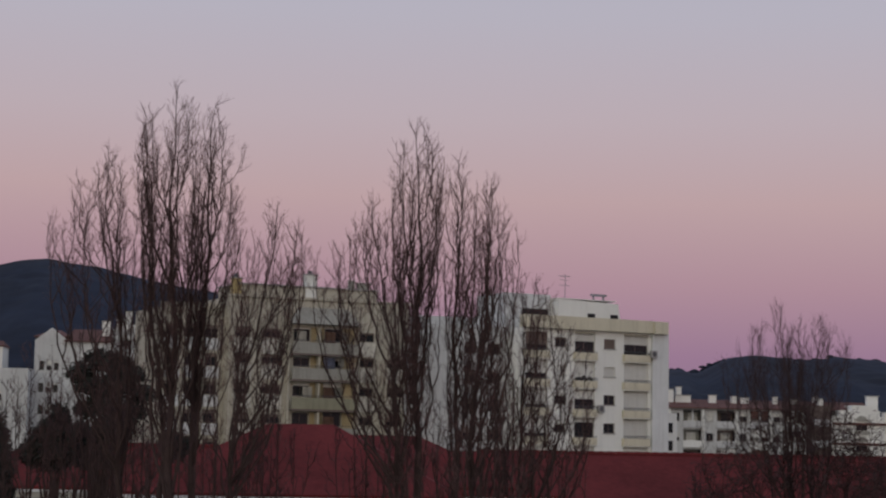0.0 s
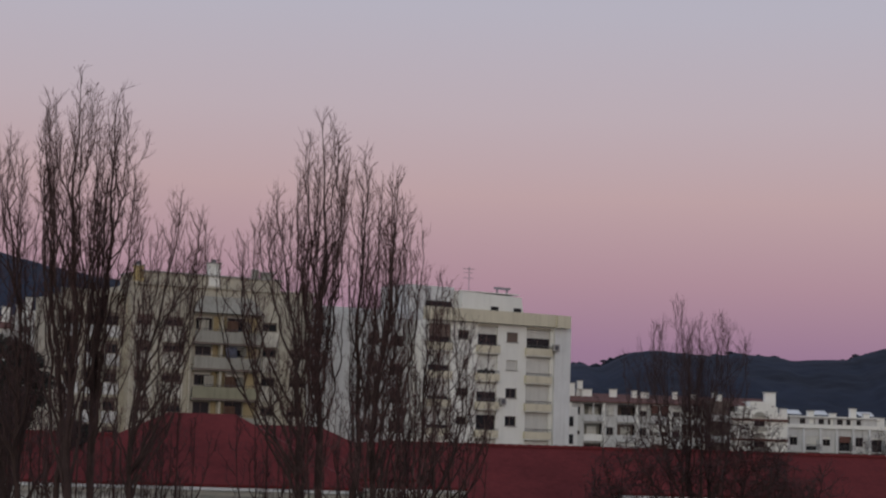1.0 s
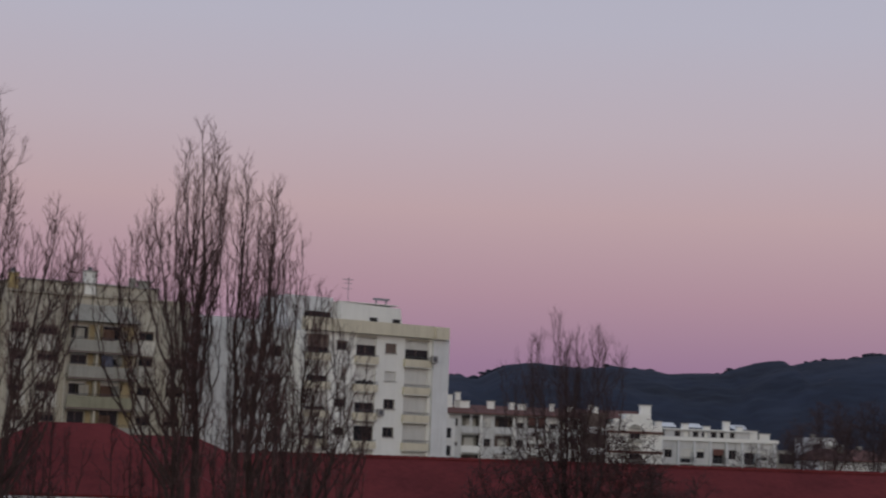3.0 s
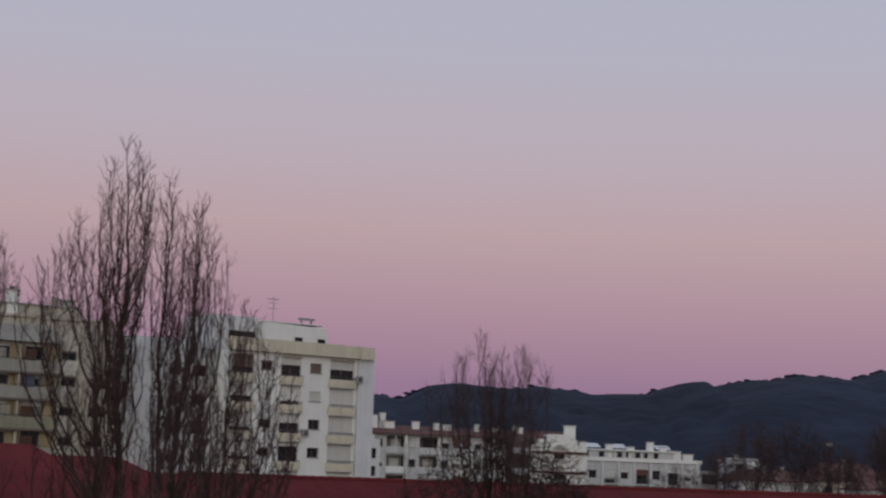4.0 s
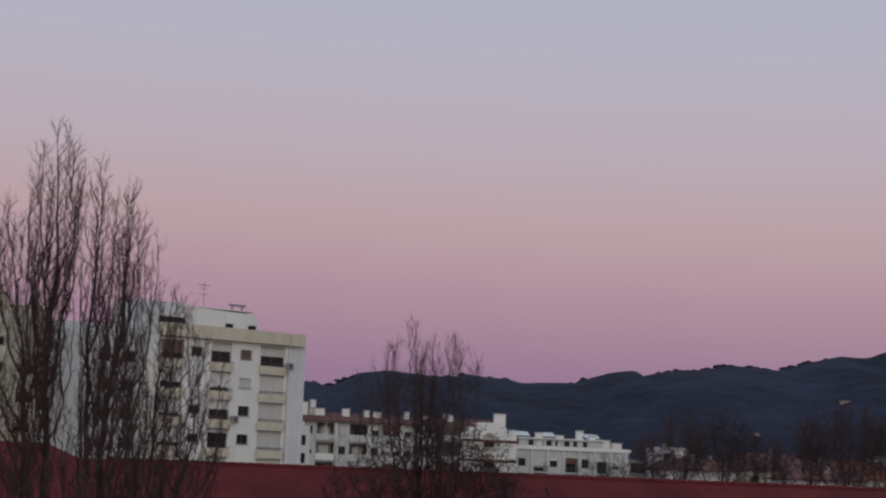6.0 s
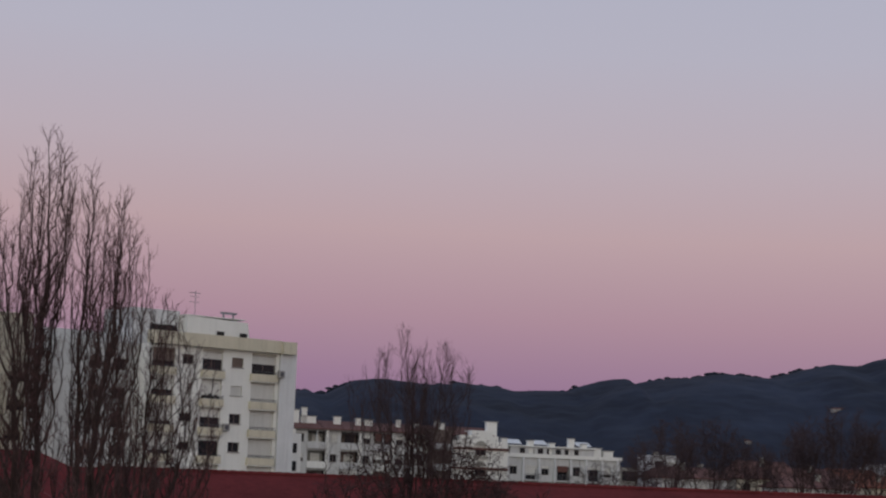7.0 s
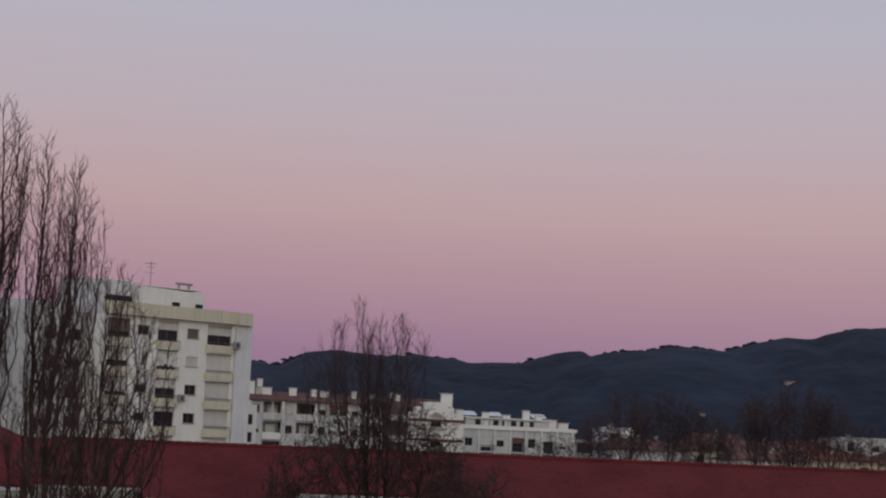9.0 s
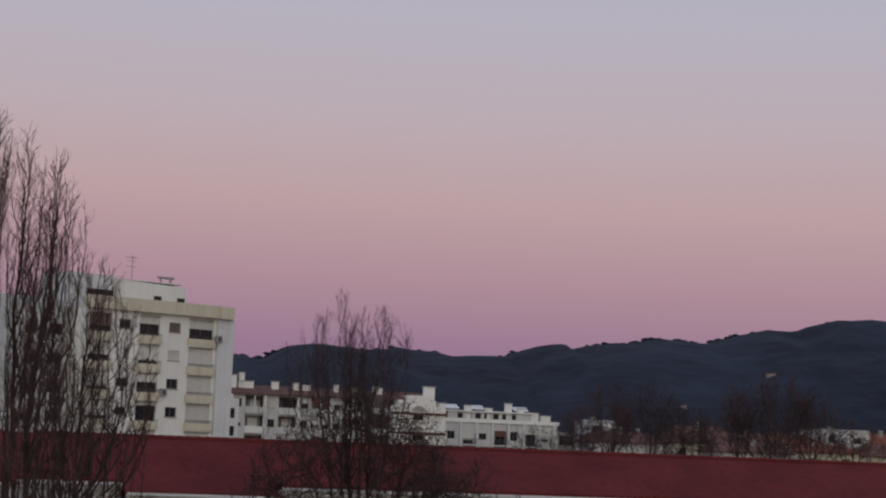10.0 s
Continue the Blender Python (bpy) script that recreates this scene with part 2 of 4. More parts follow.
def rise(x, s, top, rough):
    """Height of a hillside: s runs from 0 at its foot to 0.8 at the crest and 1 behind it; spurs and hollows break the slope."""
    k = s / 0.8 if s <= 0.8 else 1 - 2.2 * (s - 0.8)
    h = top * (math.sin(k * math.pi / 2) ** 1.1)
    fold = noise.noise(Vector((x * 0.006, s * 3, 3.1))) + 0.5 * noise.noise(Vector((x * 0.02, s * 8, 7.7)))
    scrub = noise.noise(Vector((x * 0.05, s * 45, 1.3))) + 0.6 * noise.noise(Vector((x * 0.11, s * 90, 5.9)))
    return h - 3.6 + (rough * fold + 1.5 * scrub) * max(0.0, math.sin(math.pi * min(1, k)))


def hill(name, skyline, y, depth, label, rough=2.5):
    """A ridge of high ground: skyline gives (x, z) at y; the near slope runs down to the plain over depth."""
    xs = np.linspace(skyline[0][0], skyline[-1][0], 560)
    top = np.interp(xs, [p[0] for p in skyline], [p[1] for p in skyline])
    rows = 90
    verts, faces = [], []
    for j in range(rows):
        s = j / (rows - 1)
        for x, z in zip(xs, top):
            verts.append((x * (1 - (0.8 - s) * depth / y * 0.8), y - depth * (0.8 - s), max(rise(x, s, z, rough), -0.4) if s else -0.4))
    n = len(xs)
    for j in range(rows - 1):
        for i in range(n - 1):
            faces.append((j * n + i, j * n + i + 1, (j + 1) * n + i + 1, (j + 1) * n + i))
    ob = raw(name, verts, faces, HAZY_HILL)
    ob.data.shade_smooth()
    return tagged(ob, label, "hill", kind="structure")


LEFT_SKY = [(-945, 119.5), (-675, 151.0), (-529, 169.0), (-436, 180.2), (-405, 187.0), (-382, 188.8), (-353, 184.8), (-286, 171.2), (-218, 158.9), (-158, 142.0), (0, 97.0), (135, 61.0)]
RIGHT_SKY = [(98, 98.0), (272, 114.5), (284, 116.0), (297, 111.5), (306, 112.0), (324, 121.0), (342, 129.0), (361, 129.5), (390, 127.0), (432, 126.0), (458, 128.5), (468, 131.0), (487, 129.0), (519, 128.0), (536, 124.5), (564, 126.0), (608, 126.5), (614, 131.0), (647, 140.0),
             (680, 145.5), (691, 140.0), (715, 146.0), (749, 150.5), (783, 156.0), (810, 158.0), (836, 157.5), (870, 155.5), (911, 167.0), (949, 175.5), (987, 175.5), (1005, 182.0), (1044, 191.5), (1083, 193.0), (1128, 195.5), (1369, 210.4), (1711, 190.9), (2004, 156.7)]
hill("hill_1", LEFT_SKY, 1800, 960, "dark wooded hill behind the town, blue-grey haze in its colour", 9)
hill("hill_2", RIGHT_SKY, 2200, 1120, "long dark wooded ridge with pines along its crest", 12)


def canopy(verts, faces, x, y, z, r, h, rng, flat=0.5):
    """One far crown: a lumpy, flattened clump of faces."""
    base = len(verts)
    rings, seg = 4, 7
    spin = rng.random() * 6.3
    for i in range(rings + 1):
        a = math.pi * i / rings
        for k in range(seg):
            b = spin + 2 * math.pi * k / seg
            q = r * math.sin(a) * (0.75 + 0.5 * rng.random())
            verts.append((x + q * math.cos(b), y + q * math.sin(b), z + h * flat * -math.cos(a) * (0.8 + 0.4 * rng.random())))
    for i in range(rings):
        for k in range(seg):
            faces.append((base + i * seg + k, base + i * seg + (k + 1) % seg, base + (i + 1) * seg + (k + 1) % seg, base + (i + 1) * seg + k))


def stick(verts, faces, a, b, ra, rb, sides=3):
    base = len(verts)
    a, b = Vector(a), Vector(b)
    d = (b - a).normalized()
    u = d.orthogonal().normalized()
    w = d.cross(u)
    for p, r in ((a, ra), (b, rb)):
        for k in range(sides):
            t = 2 * math.pi * k / sides
            verts.append(tuple(p + (u * math.cos(t) + w * math.sin(t)) * r))
    for k in range(sides):
        faces.append((base + k, base + (k + 1) % sides, base + sides + (k + 1) % sides, base + sides + k))


def hill_wood(name, skyline, y, label, seed, keep):
    rng = random.Random(seed)
    sx, sz = [p[0] for p in skyline], [p[1] for p in skyline]
    verts, faces = [], []
    x = keep[0]
    while x < keep[1]:
        z = float(np.interp(x, sx, sz)) - 3.6
        r = rng.uniform(2.0, 4.6)
        canopy(verts, faces, x, y + rng.uniform(-8, 8), z, r, r * 1.6, rng)
        if rng.random() < 0.26 and noise.noise(Vector((x * 0.02, 1.7, 0))) > -0.15:  # an umbrella pine standing clear of the rest
            up = rng.uniform(2.5, 5.0)
            r = rng.uniform(3.5, 7.5)
            canopy(verts, faces, x, y, z + up, r, r * 0.8, rng)
            canopy(verts, faces, x + r * rng.uniform(0.7, 1.5), y, z + up - rng.uniform(0.3, 1.5), r * 0.7, r * 0.6, rng)
            stick(verts, faces, (x, y, z - 4), (x, y, z + up), 0.5, 0.35)
        x += rng.uniform(1.5, 4.0)
    ob = raw(name, verts, faces, HAZY_PINE)
    ob.data.shade_smooth()
    tagged(ob, label, "woods", kind="stuff")


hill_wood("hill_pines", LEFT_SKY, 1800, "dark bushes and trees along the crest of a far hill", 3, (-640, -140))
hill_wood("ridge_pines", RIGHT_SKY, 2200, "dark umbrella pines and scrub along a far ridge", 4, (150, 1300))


# ---------------------------------------------------------------- apartment blocks
def chimney(parent, x, y, z0, z1, w=0.7, d=0.7, mat=WHITE, cap=True):
    c = part("chimney", boxed(x - w / 2, x + w / 2, y - d / 2, y + d / 2, z0, z1), mat, parent)
    if cap:
        part("chimney_cap", boxed(x - w * 0.62, x + w * 0.62, y - d * 0.62, y + d * 0.62, z1, z1 + 0.12), CONCRETE, c)
    return c


def air_unit(parent, x, y, z):
    u = part("air_conditioner", boxed(x - 0.45, x + 0.45, y - 0.36, y - 0.03, z, z + 0.75), CONCRETE, parent, "small grey wall-hung outdoor unit")
    bm = bmesh.new()
    bmesh.ops.create_cone(bm, segments=12, radius1=0.28, radius2=0.28, depth=0.03, cap_ends=True)
    bm.transform(pose(x, y - 0.37, z + 0.37, 90))
    part("fan_grille", bm, RAIL, u)


def balcony(parent, xa, xb, z, out=0.9, front=CREAM, kind="wall", high=0.85, rail=0.0):
    """A balcony slab at floor height z with a front wall of that height and, above it, an open rail."""
    b = part("balcony", boxed(xa, xb, -out, 0.0, z - 0.18, z), WHITE, parent)
    if kind == "wall":
        bm = bmesh.new()
        box(bm, xa, xb, -out - 0.08, -out, z - 0.05, z + high)
        box(bm, xa - 0.08, xa, -out, 0, z - 0.05, z + high)
        box(bm, xb, xb + 0.08, -out, 0, z - 0.05, z + high)
        part("balcony_front", bm, front, b)
    if rail:
        part("railing", rail_bm(xa, xb, -out - 0.05, z + high, z + high + rail), RAIL, b)
    return b


def shell(parent, width, depth, z0, z1, front, wall):
    """Front wall with its openings, the other three walls, a near-black sheet for room shade behind the openings and a
    flat roof.
    """
    part("front_wall", facade(width, z0, z1, front), wall, parent)
    bm = bmesh.new()
    box(bm, 0, 0.3, 0.3, depth, z0, z1)
    box(bm, width - 0.3, width, 0.3, depth, z0, z1)
    box(bm, 0.3, width - 0.3, depth - 0.3, depth, z0, z1)
    part("side_wall", bm, wall, parent)
    # dark sheet: the rooms' shade is put into its colour
    part("room_shade_sheet", boxed(0.3, width - 0.3, 2.6, 2.7, z0, z1), DARK, parent)
    part("flat_roof", boxed(0.3, width - 0.3, 0.3, depth - 0.3, z1 - 0.7, z1 - 0.5), ROOF_GREY, parent)


STOREY = 3.03


def white_block():
    """The tall white block with cream parapet and balcony fronts."""
    b = root("apartment_building", turned(8.76, 194.0, 27.0) @ Matrix.Diagonal((0.853, 1, 1, 1)), "tall white apartment block with cream parapet and balconies", "building")
    W, TOP = 21.5, 23.3
    floors = [11.07 + STOREY * i for i in range(-3, 4)]  # floor heights, the last one the top storey
    holes, wins = [], []
    for i, z in enumerate(floors):
        top = z + 2.75
        wins.append(("bal", 0.2, 3.4, z + 0.05, top, 0.5 if i > 4 else 0.6, SHUTTER_BROWN if i == 6 else SHUTTER))
        wins.append(("win", 4.45, 6.1, z + 1.25, z + 2.25, 0.2 if i in (6, 4, 3) else 1.0, SHUTTER_BROWN if i == 6 else SHUTTER))
        wins.append(("bal", 7.35, 10.3, z + 0.05, top, (0.3, 0.5, 0.6, 0.15, 0.35, 1.0, 0.3)[i], SHUTTER))
        wins.append(("win", 11.65, 13.35, z + 1.25, z + 2.3, 1.0 if i in (6, 5, 1) else 0.0, SHUTTER_BROWN if i == 6 else SHUTTER))
        wins.append(("bal", 14.65, 18.3, z + 0.05, top, 0.35 if i == 6 else 1.0, SHUTTER))
    for k, xa, xb, za, zb, s, m in wins:
        holes.append((xa, xb, za, zb))
    shell(b, W, 13, 0, TOP, holes, WHITE)
    for k, xa, xb, za, zb, s, m in wins:
        deep = 0.2 if k == "win" else 0.24
        window(b, xa, xb, za, zb, 0, s, m, deep=deep, bars=1)
        if k == "win":
            part("window_sill", boxed(xa - 0.1, xb + 0.1, -0.08, 0.05, za - 0.1, za), CONCRETE, b)
    for i, z in enumerate(floors):
        balcony(b, 0.1, 3.5, z, 0.3, high=0.75, rail=0.2)
        balcony(b, 7.2, 10.45, z, 0.3, high=0.72, rail=0.35 if i in (5, 4) else 0.15)
        balcony(b, 14.5, 18.4, z, 0.3, high=0.72, rail=0.3)
        # head of each balcony bay: a beige box for the roller shutter
        for xa, xb in ((7.35, 10.3), (14.65, 18.3)):
            part("shutter_box", boxed(xa, xb, -0.06, 0.1, z + 2.75, z + 2.98), BEIGE, b)
    # the narrow end bay stands a little forward of the rest
    part("end_bay", boxed(18.75, W - 0.35, -0.35, 0.0, 0, TOP), WHITE2, b)
    bm = bmesh.new()
    box(bm, -0.5, 18.7, -0.6, 0.25, TOP, 24.65)
    box(bm, 18.7, W - 0.75, -0.9, 0.2, TOP - 0.05, 24.6)
    box(bm, W - 0.6, W - 0.1, 0.2, 13.2, TOP - 0.05, 24.6)
    part("parapet", bm, CREAM, b, "deep cream parapet band")
    air_unit(b, 18.75, -0.36, 20.65)
    air_unit(b, 11.1, 0.0, 14.55)
    # set-back penthouse with a sloping end
    bm = boxed(6.2, 16.0, 2.0, 9.5, TOP - 0.6, 26.75)
    for v in bm.verts:
        if v.co.x > 15 and v.co.z > 26:
            v.co.z = 26.5
            v.co.x = 15.2
    ph = part("penthouse", bm, WHITE, b, "white set-back roof storey")
    for x in (11.15, 14.6):
        part("roof_window", boxed(x - 0.55, x + 0.55, 1.93, 2.1, 24.6, 25.3), DARK, ph)
    part("roof_slab", boxed(6.1, 14.9, 1.95, 9.6, 26.75, 26.83), WHITE, ph)
    bm = bmesh.new()
    box(bm, 12.9, 13.05, 4, 4.2, 26.8, 27.45)
    box(bm, 14.4, 14.55, 4, 4.2, 26.8, 27.45)
    box(bm, 12.6, 14.9, 3.9, 4.3, 27.45, 27.68)
    part("roof_vent", bm, METAL, b)
    part("roof_room", boxed(-0.5, 6.1, 3.5, 10, TOP - 0.6, 27.2), WHITE2, b)
    # dark box painted in for the shaded recess above the terrace
    part("terrace_recess_shade", boxed(0.0, 3.4, 0.0, 0.6, 24.7, 25.3), DARK, b)
    bm = bmesh.new()
    box(bm, 8.6, 8.66, 4, 4.06, 26.8, 29.7)
    for z, h in ((29.4, 1.0), (29.0, 0.75), (28.4, 0.9)):
        box(bm, 8.63 - h, 8.63 + h * 0.7, 4.01, 4.05, z, z + 0.05)
    for k in range(6):
        box(bm, 7.8 + k * 0.28, 7.83 + k * 0.28, 3.7, 4.36, 29.42, 29.45)
    part("roof_antenna", bm, METAL, b)
    # left wing behind the poplars
    part("wing_wall", facade(9, 0, 23.4, [(-6.5, -4.8, 11.3 + STOREY * i, 12.6 + STOREY * i) for i in range(4)] + [(-3.2, -1.4, 11.3 + STOREY * i, 12.6 + STOREY * i) for i in range(4)], 0.3, 3.0, -9.0), OLD_SHADED_WHITE, b)
    for i in range(4):
        window(b, -6.5, -4.8, 11.3 + STOREY * i, 12.6 + STOREY * i, 3.0, 0.4, SHUTTER_BROWN)
        window(b, -3.2, -1.4, 11.3 + STOREY * i, 12.6 + STOREY * i, 3.0, 0.1, SHUTTER)
    part("wing_body", boxed(-9, 0, 3.35, 13, 0, 23.3), OLD_SHADED_WHITE, b)
    ann = part("annex", boxed(21.55, 25.6, 3.5, 9, 0, 14.8), WHITE, b, "narrow white extension")
    for z in (12.6, 10.6, 7.6):
        part("annex_window", boxed(24.0, 24.9, 3.44, 3.6, z, z + 1.1), DARK, ann)
    # things kept on the balconies
    rng = random.Random(8)
    for x, z, n in ((7.5, floors[5], 7), (14.9, floors[6], 4), (16.6, floors[6], 2)):
        for k in range(n):
            bm = bmesh.new()
            bmesh.ops.create_icosphere(bm, subdivisions=1, radius=0.2)
            for v in bm.verts:
                v.co *= rng.uniform(0.7, 1.5)
            bm.transform(Matrix.Translation((x + k * 0.38, -0.1, z + 0.85 + rng.uniform(0, 0.25))))
            part("potted_plant", bm, LEAF, b, "small leafy balcony plant")
    return b


def beige_block():
    """The beige block with a mansard gable in its middle and stacked balconies."""
    b = root("apartment_building", turned(-22.63, 196.0, 25.0), "weathered beige apartment block with enclosed balconies and chimneys", "building")
    W, TOP = 21.0, 26.2
    rows = [22.2, 19.4, 16.2, 13.0, 9.9, 6.8]
    holes, wins = [], []
    for i, z in enumerate(rows):
        for xa, xb, s in ((3.7, 5.9, 0.3), (14.9, 16.8, 0.2), (18.4, 20.4, 0.5)):
            if i == 0 and xa > 18:
                continue
            wins.append((xa, xb, z - 0.3, z + 0.7, s))
        wins.append((0.6, 2.4, z - 0.3, z + 0.8, 0.6))
        wins.append((7.3, 9.2, z - 0.5, z + 0.95, (0.1, 0.3, 0.2, 0.0, 0.3, 0.3)[i]))
        wins.append((10.9, 13.0, z - 0.5, z + 1.1, (0.1, 0.5, 0.4, 0.0, 0.3, 0.3)[i]))
    holes = [w[:4] for w in wins]
    shell(b, W, 13, 0, TOP, holes, BEIGE)
    for xa, xb, za, zb, s in wins:
        window(b, xa, xb, za, zb, 0, s, SHUTTER_BROWN if xa < 7 or xa > 14 else SHUTTER, deep=0.2)
        if xa < 7 or xa > 14:
            part("spandrel", boxed(xa - 0.1, xb + 0.1, -0.12, -0.004, za - 1.7, za - 0.12), PANEL, b, "pale weathered panel below a window")
    for i, z in enumerate(rows):
        f = part("balcony", boxed(6.9, 14.6, -0.9, 0.0, z - 2.05, z - 1.85), GREY, b)
        part("balcony_front", boxed(6.9, 14.6, -1.0, -0.9, z - 1.9, z - 0.65), GREY if i != 2 else GREEN_FRONT, f)
        for xa, xb in ((9.3, 9.88), (10.17, 10.8), (13.1, 14.4)):
            part("recess_wall", boxed(xa, xb, -0.05, -0.004, z - 1.85, z + 1.0), OCHRE, f, "ochre wall at the back of the balcony")
        for xa, wide_by, drop, m in ((7.4 + 0.4 * i, 1.1, 1.3, PANEL), (10.6, 1.3, 1.5, BLUE_CLOTH if i == 1 else RUST_CLOTH), (12.6 - 0.3 * i, 0.7, 1.0, GREY))[i % 2:3 - (i == 3)]:
            sheet = bmesh.new()
            pts = [[sheet.verts.new((xa + wide_by * u / 6, -0.7 + 0.04 * math.sin(u * 2.1 + i), zz)) for u in range(7)] for zz in (z + 0.55 - drop * 0.9, z + 0.55)]
            for u in range(6):
                sheet.faces.new((pts[0][u], pts[0][u + 1], pts[1][u + 1], pts[1][u]))
            bmesh.ops.solidify(sheet, geom=sheet.faces[:], thickness=0.03)
            part("laundry", sheet, m, f, "cloth hung on a balcony line")
        part("divider", boxed(9.9, 10.15, -0.85, 0.0, z - 1.85, z + 1.0), BEIGE, f)
        part("slab_edge", boxed(6.8, 14.7, -1.06, -1.004, z - 2.1, z - 1.88), SHUTTER_BROWN, f)
        part("balcony_rail", rail_bm(7.0, 14.5, -0.98, z - 0.65, z - 0.4, 0.3), RAIL, f)
    # corner fins
    for x in (6.5, 14.65):
        part("pilaster", boxed(x, x + 0.25, -0.5, -0.003, 0, TOP - 2.4), BEIGE, b)
    # mansard gable over the middle bay
    bm = bmesh.new()
    q = [(6.6, -1.05, 23.55), (14.8, -1.05, 23.55), (13.2, 0.4, 26.1), (8.2, 0.4, 26.1)]
    f = [bm.verts.new(p) for p in q] + [bm.verts.new((x, 0.6, z)) for x, y, z in q]
    for s in ((0, 1, 2, 3), (7, 6, 5, 4), (1, 0, 4, 5), (2, 1, 5, 6), (3, 2, 6, 7), (0, 3, 7, 4)):
        bm.faces.new([f[i] for i in s])
    part("mansard", bm, GREY, b, "grey-green sloping gable panel")
    bm = bmesh.new()
    box(bm, -0.2, W + 0.2, -0.25, 0.3, TOP, 26.45)
    box(bm, 1.2, 17.2, 0.6, 8.0, TOP, 27.6)
    part("parapet", bm, BEIGE, b)
    part("coping", boxed(1.0, 17.4, 0.4, 8.2, 27.6, 27.75), CONCRETE, b)
    chimney(b, 9.4, 1.0, 26.2, 29.0, 1.3, 0.9, WHITE)
    part("chimney_cowl", boxed(9.15, 9.6, 0.8, 1.2, 29.12, 29.5), RAIL, b)
    chimney(b, 0.9, 1.0, 26.4, 28.2, 0.9, 0.9, YELLOW)
    part("chimney_cowl", boxed(0.7, 1.1, 0.8, 1.2, 28.32, 28.75), RAIL, b)
    chimney(b, 14.4, 1.2, 26.4, 28.6, 0.6, 0.7, GREY)
    chimney(b, 15.8, 1.2, 26.4, 28.4, 1.3, 0.7, GREY)
    # lower wing to its left
    w = [(-6.6 + k * 2.2, -5.2 + k * 2.2, 9.6 + STOREY * i, 11.0 + STOREY * i) for k in range(3) for i in range(5)]
    part("wing_wall", facade(7, 0, 24.9, w, 0.3, 1.5, -7), BEIGE, b)
    for h in w:
        window(b, *h, 1.5, 0.3, SHUTTER_BROWN)
        part("spandrel", boxed(h[0] - 0.15, h[1] + 0.15, 1.36, 1.496, h[2] - 1.3, h[2] - 0.08), WHITE2, b)
    part("wing_body", boxed(-7, 0, 2.0, 12, 0, 24.9), BEIGE, b)
    part("wing_parapet", boxed(-7.2, 0, 1.3, 2.0, 24.9, 25.4), BEIGE, b)
    # link to the white block
    w = [(22.6 + k * 3.0, 24.2 + k * 3.0, 10.2 + STOREY * i, 11.5 + STOREY * i) for k in range(3) for i in range(5)]
    part("link_wall", facade(10, 0, 25.4, w, 0.3, 2.5, 21.0), OLD_SHADED_WHITE, b)
    for h in w:
        window(b, *h, 2.5, 0.3, SHUTTER_BROWN)
        part("balcony_front", boxed(h[0] - 0.4, h[1] + 0.6, 1.6, 1.72, h[2] - 1.3, h[2] - 0.3), BEIGE, b)
        part("balcony", boxed(h[0] - 0.4, h[1] + 0.6, 1.72, 2.5, h[2] - 1.3, h[2] - 1.14), GREY, b)
    part("link_body", boxed(21, 31, 3.0, 12, 0, 25.0), WHITE2, b)
    return b


white_block()
beige_block()


